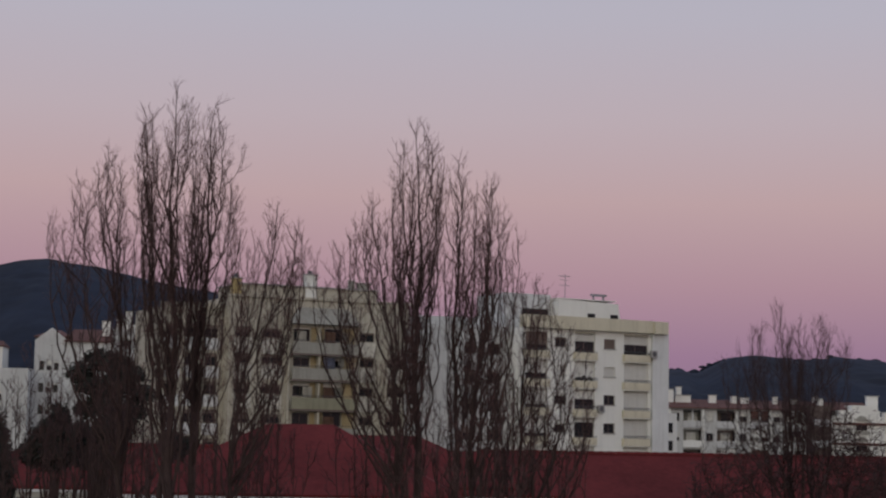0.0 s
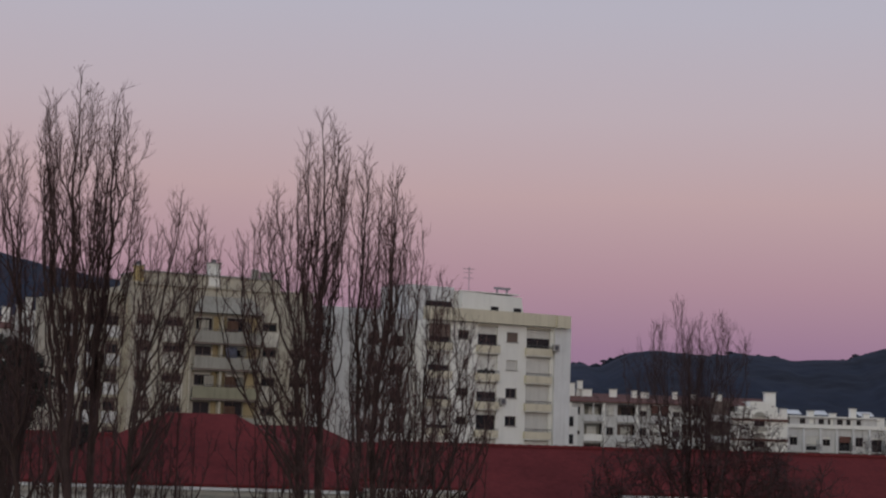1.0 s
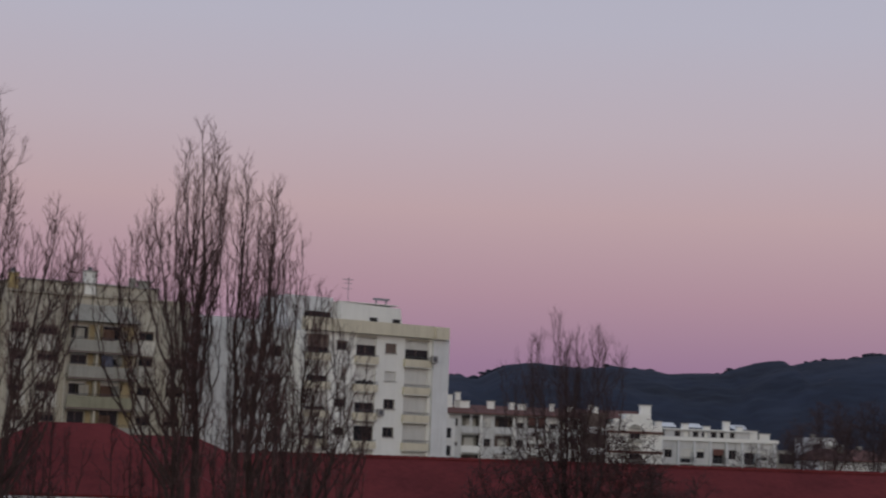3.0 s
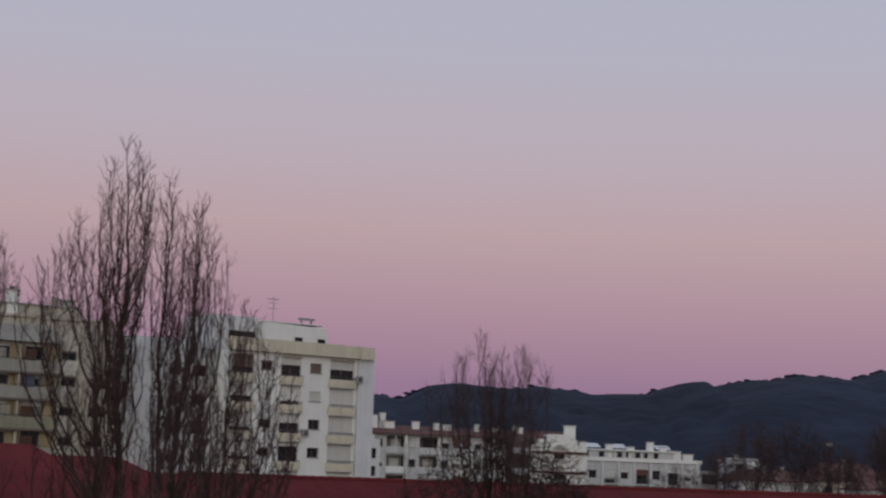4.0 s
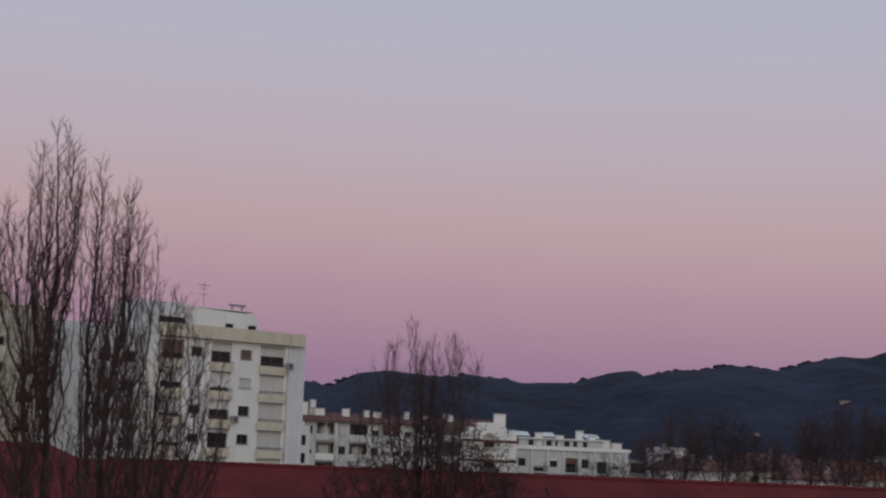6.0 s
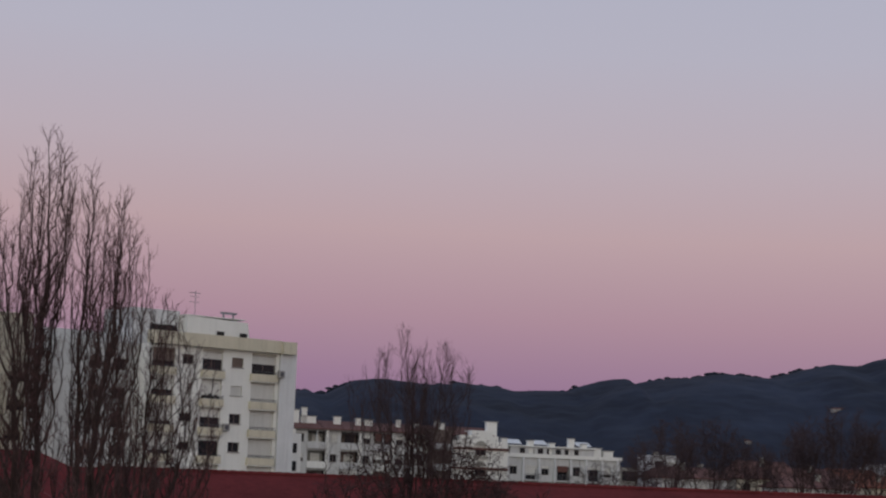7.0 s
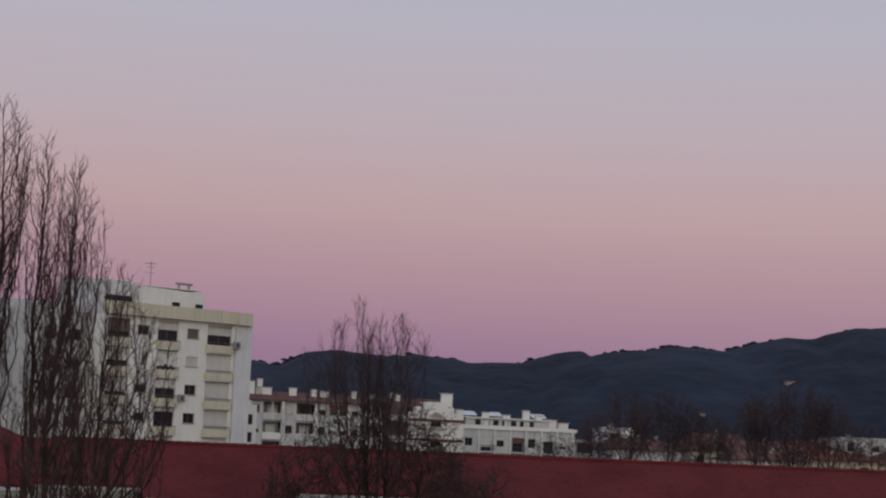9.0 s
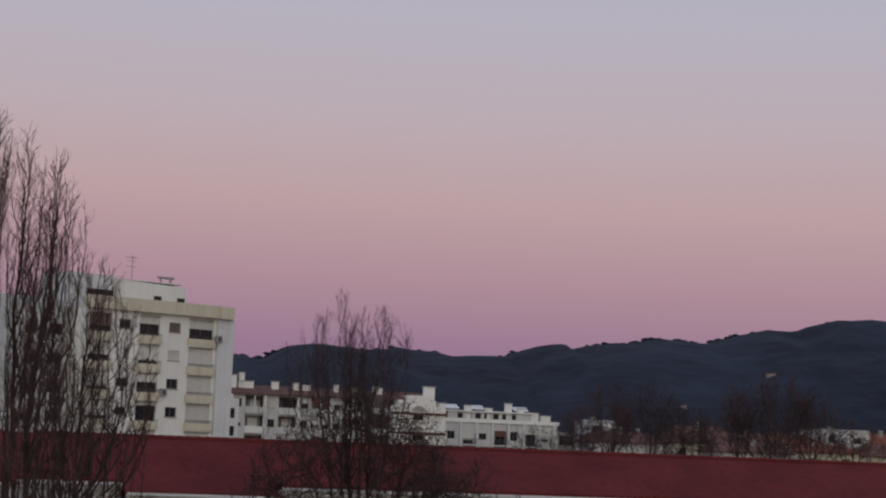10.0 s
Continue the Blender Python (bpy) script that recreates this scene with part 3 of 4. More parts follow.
def terrace_block():
    """A row of white four-storey flats with a tiled roof, dark balconies and many chimneys."""
    b = root("terrace_building", turned(35.5, 286.0, 4.0), "long white row of flats with brown roof and dark balconies", "building")
    W, TOP = 26.5, 17.6
    holes, wins, loggias = [], [], []
    for i in range(5):
        z = 2.4 + 3.05 * i
        for k in range(5):
            x = 0.6 + k * 5.3
            wins.append((x, x + 1.1, z + 0.9, z + 2.1))
            loggias.append((x + 1.7, x + 4.5, z, z + 2.6))
    # the greyer white puts this front's shade into the wall colour
    shell(b, W, 11, 0, TOP, wins + loggias, OLD_SHADED_WHITE)
    rng = random.Random(61)
    for h in wins:
        window(b, *h, 0, rng.choice((0, 0.3, 0.6, 1.0)), SHUTTER)
        part("window_sill", boxed(h[0] - 0.1, h[1] + 0.1, -0.1, 0.04, h[2] - 0.1, h[2]), CONCRETE, b)
    for n, (xa, xb, za, zb) in enumerate(loggias):
        back = part("loggia_wall", boxed(xa, xb, 1.6, 1.7, za, zb), (SHUTTER_BROWN, BROWN_ROOF, GREY, SHUTTER_BROWN)[(n // 2 + n) % 4], b)
        d = rng.uniform(0.3, 1.0)
        part("balcony_door", boxed(xa + d, xa + d + 1.5, 1.52, 1.596, za, zb - 0.4), rng.choice((GLASS, SHUTTER, SHUTTER)), back)
        part("balcony_front", boxed(xa - 0.1, xb + 0.1, -0.5, -0.4, za - 0.15, za + 0.9), rng.choice((WHITE, WHITE2, OLD_SHADED_WHITE, BROWN_ROOF)), b)
        part("balcony", boxed(xa - 0.1, xb + 0.1, -0.4, 0.0, za - 0.15, za), WHITE2, b)
        if rng.random() < 0.5:
            part("post", boxed((xa + xb) / 2 - 0.1, (xa + xb) / 2 + 0.1, -0.38, -0.2, za + 0.004, zb), WHITE2, b)
        if rng.random() < 0.35:
            part("awning", boxed(xa + 0.1, xb - 0.1, -0.36, -0.3, zb - rng.uniform(0.7, 1.4), zb), rng.choice((BROWN_ROOF, SHUTTER, GREY)), b)
    for k in range(6):
        part("pilaster", boxed(5.3 * k - 0.1, 5.3 * k + 0.25, -0.55, -0.004, 0, TOP - 0.25), WHITE, b)
    part("eave_band", boxed(-0.3, W + 0.3, -0.7, -0.004, TOP - 0.24, TOP - 0.15), SHUTTER_BROWN, b)
    part("tiled_roof", gable_bm(0, W, 0, 11, TOP, 19.0, 0.5, 0.5), BROWN_ROOF, b)
    for x, h, w in ((0.7, 20.4, 1.3), (2.2, 20.8, 0.8), (2.5, 19.5, 1.6), (3.6, 19.5, 1.0), (7.6, 19.6, 1.1), (11.0, 19.5, 0.8), (12.7, 19.3, 1.2), (17.6, 19.5, 0.7), (20.6, 19.2, 0.9), (24.1, 19.6, 0.8)):
        chimney(b, x, 3.4, 17.9, h, w, 0.8)
    return b


def banded_block():
    b = root("banded_house", turned(60.6, 284.0, 4.0), "white house block with dark bands and arched windows", "building")
    W, TOP = 9.0, 16.6
    holes = [(3.6, 5.4, 1.6 + 3.2 * i, 3.1 + 3.2 * i) for i in range(5)]
    shell(b, W, 11, 0, TOP, holes, WHITE)
    for i, h in enumerate(holes):
        window(b, *h, 0, 0.4, SHUTTER)
        bm = bmesh.new()
        bmesh.ops.create_cone(bm, segments=20, radius1=1.05, radius2=1.05, depth=0.12, cap_ends=True)
        bm.transform(pose(4.5, -0.06, h[3] - 0.25, 90))
        bmesh.ops.bisect_plane(bm, geom=bm.verts[:] + bm.edges[:] + bm.faces[:], plane_co=(0, 0, h[3]), plane_no=(0, 0, -1), clear_outer=True)
        part("window_arch", bm, GREY, b)
        part("window_box", boxed(3.3, 5.7, -0.3, -0.004, h[2] - 0.55, h[2] - 0.05), GREY, b)
    for z in (9.15, 12.3, 15.4):
        part("band", boxed(-0.1, W + 0.1, -0.25, -0.004, z - 0.15, z + 0.2), BROWN_ROOF, b)
    bm = bmesh.new()
    box(bm, 1.0, 7.4, 0, 6, TOP, 17.5)
    box(bm, 3.0, 6.4, 0, 6, 17.5, 18.3)
    part("stepped_gable", bm, WHITE, b)
    part("tiled_roof", gable_bm(-2, 7.2, 2.5, 9.5, 17.6, 18.9, 1.0, 0.3), BROWN_ROOF, b)
    chimney(b, 7.0, 3.0, 16.6, 19.8, 1.7, 1.0)
    chimney(b, -1.2, 3.0, 16.6, 19.2, 0.8, 0.8)
    # dark recessed balcony tower beside it
    part("stair_tower", boxed(-3.2, -0.1, 0.6, 8, 0, 18.2), SHUTTER_BROWN, b)
    for z in (8.6, 11.8, 15.0):
        part("balcony_front", boxed(-3.1, -0.2, -0.2, 0.4, z, z + 1.0), WHITE2, b)
    return b


def low_block():
    rng = random.Random(62)
    b = root("terrace_building", turned(72.0, 296.0, 6.0), "grey-white flats with set-back roof storey and white chimneys", "building")
    W, TOP = 20.5, 14.7
    holes = []
    for i in range(4):
        z = 1.6 + 3.1 * i
        for k in range(7):
            x = 0.8 + k * 2.8
            holes.append((x, x + (2.1 if k % 2 else 1.3), z + (0.1 if k % 2 else 0.9), z + 2.4))
    shell(b, W, 12, 0, TOP, holes, OLD_SHADED_WHITE)
    for k, h in enumerate(holes):
        window(b, *h, 0, (0, 0.15, 0.7, 0.3, 0)[k % 5], SHUTTER)
        if h[1] - h[0] > 1.5:
            part("balcony", boxed(h[0] - 0.3, h[1] + 0.3, -0.7, 0, h[2] - 0.2, h[2]), OLD_SHADED_WHITE, b)
            part("railing", rail_bm(h[0] - 0.3, h[1] + 0.3, -0.7, h[2], h[2] + 0.95), RAIL, b)
    part("cornice", boxed(-0.2, W + 0.2, -0.35, 0.0, TOP - 0.1, TOP + 0.5), WHITE, b)
    for k in range(8):
        part("pilaster", boxed(2.8 * k + 0.12, 2.8 * k + 0.42, -0.5, -0.004, 0, TOP - 0.12), WHITE2, b)
    for i in range(4):
        part("floor_band", boxed(-0.1, W + 0.1, -0.2, -0.006, 1.25 + 3.1 * i, 1.42 + 3.1 * i), GREY, b)
        for k in (1, 3, 4, 5):
            x, z = 0.8 + k * 2.8, 1.6 + 3.1 * i
            part("privacy_screen", boxed(x + 1.7, x + 1.76, -0.66, -0.004, z + 0.1, z + 1.9), rng.choice((WHITE2, GREY)), b)
            if (i + k) % 3 == 0:
                part("awning", boxed(x - 0.2, x + 1.6, -0.62, -0.56, z + 1.5, z + 2.5), rng.choice((BROWN_ROOF, SHUTTER)), b)
    holes = [(3.2 + 1.6 * k, 4.2 + 1.6 * k, TOP + 0.6, TOP + 1.5) for k in range(7)]
    part("roof_storey", facade(15, TOP - 0.3, 16.4, holes, 0.3, 2.0, 1.5), OLD_SHADED_WHITE, b)
    for h in holes:
        window(b, *h, 2.0, 0, bars=0)
    part("roof_storey_body", boxed(1.5, 16.5, 4.0, 10, TOP - 0.5, 16.3), OLD_SHADED_WHITE, b)
    part("roof_slab", boxed(1.2, 16.8, 1.6, 10.3, 16.4, 16.6), WHITE, b)
    for x, h in ((0.5, 17.6), (5.2, 17.4), (9.0, 17.1), (12.5, 18.0), (14.8, 17.2), (17.0, 16.6), (19.2, 16.2)):
        chimney(b, x, 2.6, TOP - 0.3, h, 1.0 if h > 17 else 1.8, 0.9)
    for x in (3.0, 7.6, 15.6):
        bm = boxed(-1.3, 1.3, -0.9, 0.9, -0.04, 0.04)
        bm.transform(pose(x, 5.0, 17.25, 22))
        part("roof_panel", bm, WHITE2, b, "tilted pale roof panel")
        part("panel_post", boxed(x - 0.1, x + 0.1, 4.9, 5.1, 16.55, 17.25), METAL, b)
    part("end_wing", boxed(W + 0.05, W + 5, 1.0, 9, 0, 13.6), GREY, b)
    # dark plates on the solid wall stand in for shaded loggia openings
    for z in (8.4, 11.4):
        part("loggia", boxed(W + 0.8, W + 4.4, 0.9, 1.02, z, z + 1.6), DARK, b)
    return b


terrace_block()
banded_block()
low_block()


def house(x, y, turn, w, d, eave, ridge, wall, roof, label, seed=0, storeys=2):
    rng = random.Random(seed)
    h = root("house", turned(x, y, turn), label, "house", "houses below the ridge")
    holes = []
    n = max(2, int(w / 3))
    for i in range(storeys):
        z = eave - 3.0 * (i + 1) + 0.9
        for k in range(n):
            c = w * (k + 0.5) / n
            holes.append((c - 0.55, c + 0.55, z, z + 1.3))
    shell(h, w, d, 0, eave, holes, wall)
    for q in holes:
        window(h, *q, 0, rng.choice((0, 0.4, 1.0)), SHUTTER, bars=1)
    if ridge > eave:
        part("tiled_roof", gable_bm(0, w, 0, d, eave, ridge, w * 0.15, 0.4), roof, h)
    chimney(h, w * rng.uniform(0.25, 0.75), d * 0.35, eave - 0.3, max(ridge, eave) + 0.35, 0.55, 0.5, GREY)
    return h


house(76.3, 232, -2, 3.6, 7, 14.6, 14.0, WHITE2, ROOF_GREY, "white flat-roofed house behind bare trees", 1)
house(80.5, 236, 6, 8.0, 8, 11.9, 13.3, OLD_SHADED_WHITE, BROWN_ROOF, "pale house with a brown tiled roof", 2)
house(91.0, 240, -6, 9.0, 9, 12.2, 14.6, BEIGE, BROWN_ROOF, "beige house with a weathered brown tiled roof", 3)
house(101.5, 244, 4, 8.0, 9, 12.0, 13.9, OLD_SHADED_WHITE, BROWN_ROOF, "white house with a brown tiled roof", 4)
house(68.6, 205, 2, 6.8, 7, 11.6, 12.9, OLD_SHADED_WHITE, BROWN_ROOF, "whitewashed house with a low brown roof", 11)
house(84.0, 205, 3, 9.0, 7, 11.0, 12.2, OLD_SHADED_WHITE, BROWN_ROOF, "low whitewashed house with a brown roof", 5)
house(97.0, 210, -3, 7.0, 7, 11.4, 12.4, CREAM, TERRACOTTA, "cream house behind bare trees", 6)
house(110.0, 250, 5, 9.0, 9, 12.6, 14.2, OLD_SHADED_WHITE, TERRACOTTA, "white house with an orange roof", 7)
house(121.5, 258, -4, 8.0, 9, 15.2, 14.0, OLD_SHADED_WHITE, ROOF_GREY, "white flat-roofed house beside orange roofs", 8)
house(112.0, 222, 5, 12.0, 8, 11.2, 12.8, CREAM, BROWN_ROOF, "cream house with a brown roof", 9)
house(132.0, 262, 4, 10.0, 9, 13.0, 15.0, OLD_SHADED_WHITE, TERRACOTTA, "pale house with an orange-brown roof", 10)
# far houses on the slope of the ridge
for x, y, w, h, z in ((602, 1768, 5, 3.4, 99.5), (732, 1672, 15, 1.8, 94.0), (590, 1532, 5, 1.8, 55.0)):
    f = root("hillside_house", pose(x, y, z), "small pale house high on the wooded slope", "house", "houses on the ridge")
    part("wall", boxed(0, w * 0.8, 0, 7, -12, h * 0.7), CONCRETE, f)
    part("roof", gable_bm(0, w * 0.8, 0, 7, h * 0.7, h * 0.7 + 1.2, 1.0, 0.4), BROWN_ROOF, f)


def gabled_white():
    b = root("apartment_building", turned(-57.1, 258.0, 6.0), "white gabled apartment house behind evergreen trees", "building")
    W, TOP = 14.5, 24.6
    holes = []
    for i in range(5):
        z = 8.0 + 3.1 * i
        holes += [(0.7 + 1.0 * k, 1.4 + 1.0 * k, z, z + 1.3) for k in range(3)]
        holes += [(5.6, 6.8, z, z + 1.3), (8.6, 9.8, z, z + 1.3), (11.6, 12.8, z, z + 1.3)]
    shell(b, W, 12, 0, TOP, holes, OLD_SHADED_WHITE)
    for k, h in enumerate(holes):
        window(b, *h, 0, (0, 0.5, 0.2)[k % 3], SHUTTER, bars=0 if h[1] - h[0] < 0.9 else 1)
    bm = bmesh.new()
    vs = [bm.verts.new((x, y, z)) for y in (-0.02, 0.3) for x, z in ((0, TOP), (4.6, TOP), (2.3, TOP + 1.8))]
    for q in ((0, 1, 2), (5, 4, 3), (0, 3, 4, 1), (1, 4, 5, 2), (2, 5, 3, 0)):
        bm.faces.new([vs[i] for i in q])
    part("gable", bm, OLD_SHADED_WHITE, b)
    part("tiled_roof", gable_bm(4.4, W, 0, 12, TOP, 26.6, 0.8, 0.4), BROWN_ROOF, b)
    part("gable_roof", gable_bm(0, 4.8, 0.4, 12, TOP + 0.6, 26.4, 2.0, 0.2), BROWN_ROOF, b)
    for x, h in ((9.6, 27.6), (11.6, 28.0), (13.6, 27.2)):
        chimney(b, x, 3, 24.8, h, 1.1, 0.9)
    return b


gabled_white()
w = root("apartment_building", turned(-70.0, 252.0, 4.0), "low white flats beside the gabled house", "building")
holes = [(1.5 + 2.4 * k, 2.6 + 2.4 * k, 6.6 + 3.1 * i, 7.9 + 3.1 * i) for k in range(4) for i in range(4)]
shell(w, 13.3, 10, 0, 20.4, holes, OLD_SHADED_WHITE)
for h in holes:
    window(w, *h, 0, 0.3, SHUTTER)
part("roof_room", boxed(5.0, 9.2, 3, 8, 20.0, 23.6), WHITE, w)
part("tiled_roof", gable_bm(5.0, 9.2, 3, 8, 23.6, 24.4, 0.6, 0.2), BROWN_ROOF, w)
# flats seen between the poplar stems, joining the gabled house to the beige block
w = root("apartment_building", turned(-43.0, 240.0, 8.0), "pale flats half hidden by poplars", "building")
holes = [(1.0 + 2.8 * k, 2.3 + 2.8 * k, 8.0 + 3.0 * i, 9.3 + 3.0 * i) for k in range(5) for i in range(6)]
shell(w, 15.0, 10, 0, 25.2, holes, OLD_SHADED_WHITE)
for h in holes:
    window(w, *h, 0, 0.4, SHUTTER)
for x in (2, 5.5, 9, 12):
    chimney(w, x, 2, 25.0, 27.6, 1.0, 0.9)


# ---------------------------------------------------------------- the long building with the red roof
RIDGE_Y, EAVE_Y = 100.0, 95.6


def roof_plane(bm, pts, thick=0.16):
    up = [bm.verts.new(p) for p in pts]
    down = [bm.verts.new((p[0], p[1], p[2] - thick)) for p in pts]
    bm.faces.new(up)
    bm.faces.new(down[::-1])
    n = len(pts)
    for i in range(n):
        bm.faces.new((down[i], down[(i + 1) % n], up[(i + 1) % n], up[i]))


def red_roofed():
    b = root("school_building", pose(0, 0, 0), "long low white building with a dark red tiled hip roof", "building")
    x0, x1, xh = -26.4, 90.0, -22.0
    ze, zr, yb = 7.85, 10.08, 104.4
    bm = bmesh.new()
    roof_plane(bm, [(x0, EAVE_Y, ze), (x1, EAVE_Y, ze), (x1, RIDGE_Y, zr), (xh, RIDGE_Y, zr)])
    roof_plane(bm, [(x1, yb, ze), (x0, yb, ze), (xh, RIDGE_Y, zr), (x1, RIDGE_Y, zr)])
    roof_plane(bm, [(x0, yb, ze), (x0, EAVE_Y, ze), (xh, RIDGE_Y, zr)])
    part("tiled_roof", bm, RED, b)
    # the taller pavilion
    part("pavilion_roof", gable_bm(-16.2, 1.2, 92.4, 106.4, 7.75, 11.35, 6.9, 0.0, 6.9), RED, b)
    part("pavilion_roof", gable_bm(-13.0, 5.0, 96.0, 108.0, 8.2, 10.85, 4.5, 0.0, 6.2), RED, b)
    # lower bay that carries the slope further down
    bm = bmesh.new()
    s = (zr - ze) / (RIDGE_Y - EAVE_Y)
    yf = 94.3
    roof_plane(bm, [(6.6, yf, ze - s * (EAVE_Y - yf) + 0.12), (14.6, yf, ze - s * (EAVE_Y - yf) + 0.12), (13.4, EAVE_Y + 0.6, ze + 0.6 * s + 0.08), (6.6, EAVE_Y + 0.6, ze + 0.6 * s + 0.08)])
    part("bay_roof", bm, RED, b)
    # walls with a row of windows under the eaves
    def run(xa, xb, y, top, step=3.2, wide=1.5, high=1.5):
        n = int((xb - xa - 1) / step)
        holes = [(xa + 1 + k * step, xa + 1 + k * step + wide, zz, zz + high) for k in range(n) for zz in (top - 2.3, top - 5.6)]
        part("front_wall", facade(xb - xa, 0, top, holes, 0.3, y, xa), WHITE2, b)
        for h in holes:
            window(b, *h, y, 0, bars=1)
        # one dark sheet gives the shade of the rooms by colour
        part("room_shade_sheet", boxed(xa, xb, y + 2.4, y + 2.5, 0, top - 0.1), DARK, b)
        bm = bmesh.new()
        box(bm, xa, xb, y - 0.5, y - 0.02, top - 0.02, top + 0.16)
        box(bm, xa, xb, y - 0.3, y - 0.02, top - 0.2, top - 0.02)
        part("cornice", bm, WHITE, b, "white moulded cornice")
        bm = bmesh.new()
        box(bm, xa, xb, y - 0.66, y - 0.52, top + 0.06, top + 0.2)
        part("gutter", bm, WHITE2, b)
    run(-26, -16.2, 96.2, 7.5)
    part("end_wall", boxed(-26, -25.7, 96.5, 103.8, 0, 7.6), WHITE2, b)
    run(-16.0, 1.0, 93.0, 7.4)
    run(1.2, 6.5, 96.2, 7.5)
    run(6.7, 14.4, 94.9, 7.05)
    run(14.6, 90, 96.2, 7.5)
    part("back_wall", boxed(-26, 90, 103.8, 104.1, 0, 7.6), WHITE2, b)
    for xa, xb, z in ((xh, -8, zr), (2, x1, zr)):
        tiles = int((xb - xa) / 0.5)
        bm = bmesh.new()
        last = None
        for k in range(2 * tiles + 1):
            a = xa + (xb - xa) * k / (2 * tiles)
            up = 0.03 * (k % 2)
            ring = [bm.verts.new((a, RIDGE_Y + dy, z + dz + up)) for dy, dz in ((-0.16, -0.06), (-0.1, 0.06), (0, 0.1), (0.1, 0.06), (0.16, -0.06))]
            if last:
                for q in range(4):
                    bm.faces.new((last[q], ring[q], ring[q + 1], last[q + 1]))
            last = ring
        part("ridge_capping", bm, RED, b)
    return b


red_roofed()


# ---------------------------------------------------------------- bare trees
def tube(out, pts, r0, r1, sides, taper=1.0):
    verts, faces = out
    n = len(pts)
    base = len(verts)
    for i, p in enumerate(pts):
        d = (pts[min(i + 1, n - 1)] - pts[max(i - 1, 0)]).normalized()
        u = d.orthogonal().normalized()
        w = d.cross(u)
        r = r1 + (r0 - r1) * (1 - i / (n - 1)) ** taper
        for k in range(sides):
            a = 2 * math.pi * k / sides
            verts.append(p + (u * math.cos(a) + w * math.sin(a)) * r)
    for i in range(n - 1):
        for k in range(sides):
            a, c = base + i * sides + k, base + i * sides + (k + 1) % sides
            faces.append((a, c, c + sides, a + sides))


def along(pts, s):
    k = s * (len(pts) - 1)
    i = min(int(k), len(pts) - 2)
    return pts[i].lerp(pts[i + 1], k - i), (pts[i + 1] - pts[i]).normalized()


def shoot(rng, start, way, length, lift, wild, steps):
    """A branch that leaves in the direction way and bends upwards."""
    pts, d = [start.copy()], way.copy()
    step = length / steps
    for _ in range(steps):
        d = (d + Vector((0, 0, lift)) + Vector((rng.gauss(0, wild), rng.gauss(0, wild), rng.gauss(0, wild * 0.6)))).normalized()
        pts.append(pts[-1] + d * step)
    return pts


def aside(rng, d, angle):
    u = d.orthogonal().normalized()
    a = rng.random() * 6.2832
    w = u * math.cos(a) + d.cross(u) * math.sin(a)
    return (d * math.cos(angle) + w * math.sin(angle)).normalized()


def limb(rng, a, b, fan, wild, n=18):
    """A limb from a to b that leans out first and then climbs, swaying on the way."""
    ph = [rng.random() * 6.3 for _ in range(4)]
    f = [rng.uniform(1.2, 2.2), rng.uniform(3, 5)]
    pts = []
    for i in range(n + 1):
        s = i / n
        out = 1 - (1 - s) ** fan + 0.16 * math.sin(math.pi * s) ** 2
        sway = wild * math.sin(math.pi * min(1, s * 1.6 + 0.02)) * (b - a).length
        dx = sway * (math.sin(f[0] * s * 6.3 + ph[0]) + 0.5 * math.sin(f[1] * s * 6.3 + ph[1]))
        dy = sway * (math.sin(f[0] * s * 6.3 + ph[2]) + 0.5 * math.sin(f[1] * s * 6.3 + ph[3]))
        pts.append(Vector((a.x + (b.x - a.x) * out + dx, a.y + (b.y - a.y) * out + dy, a.z + (b.z - a.z) * s)))
    return pts


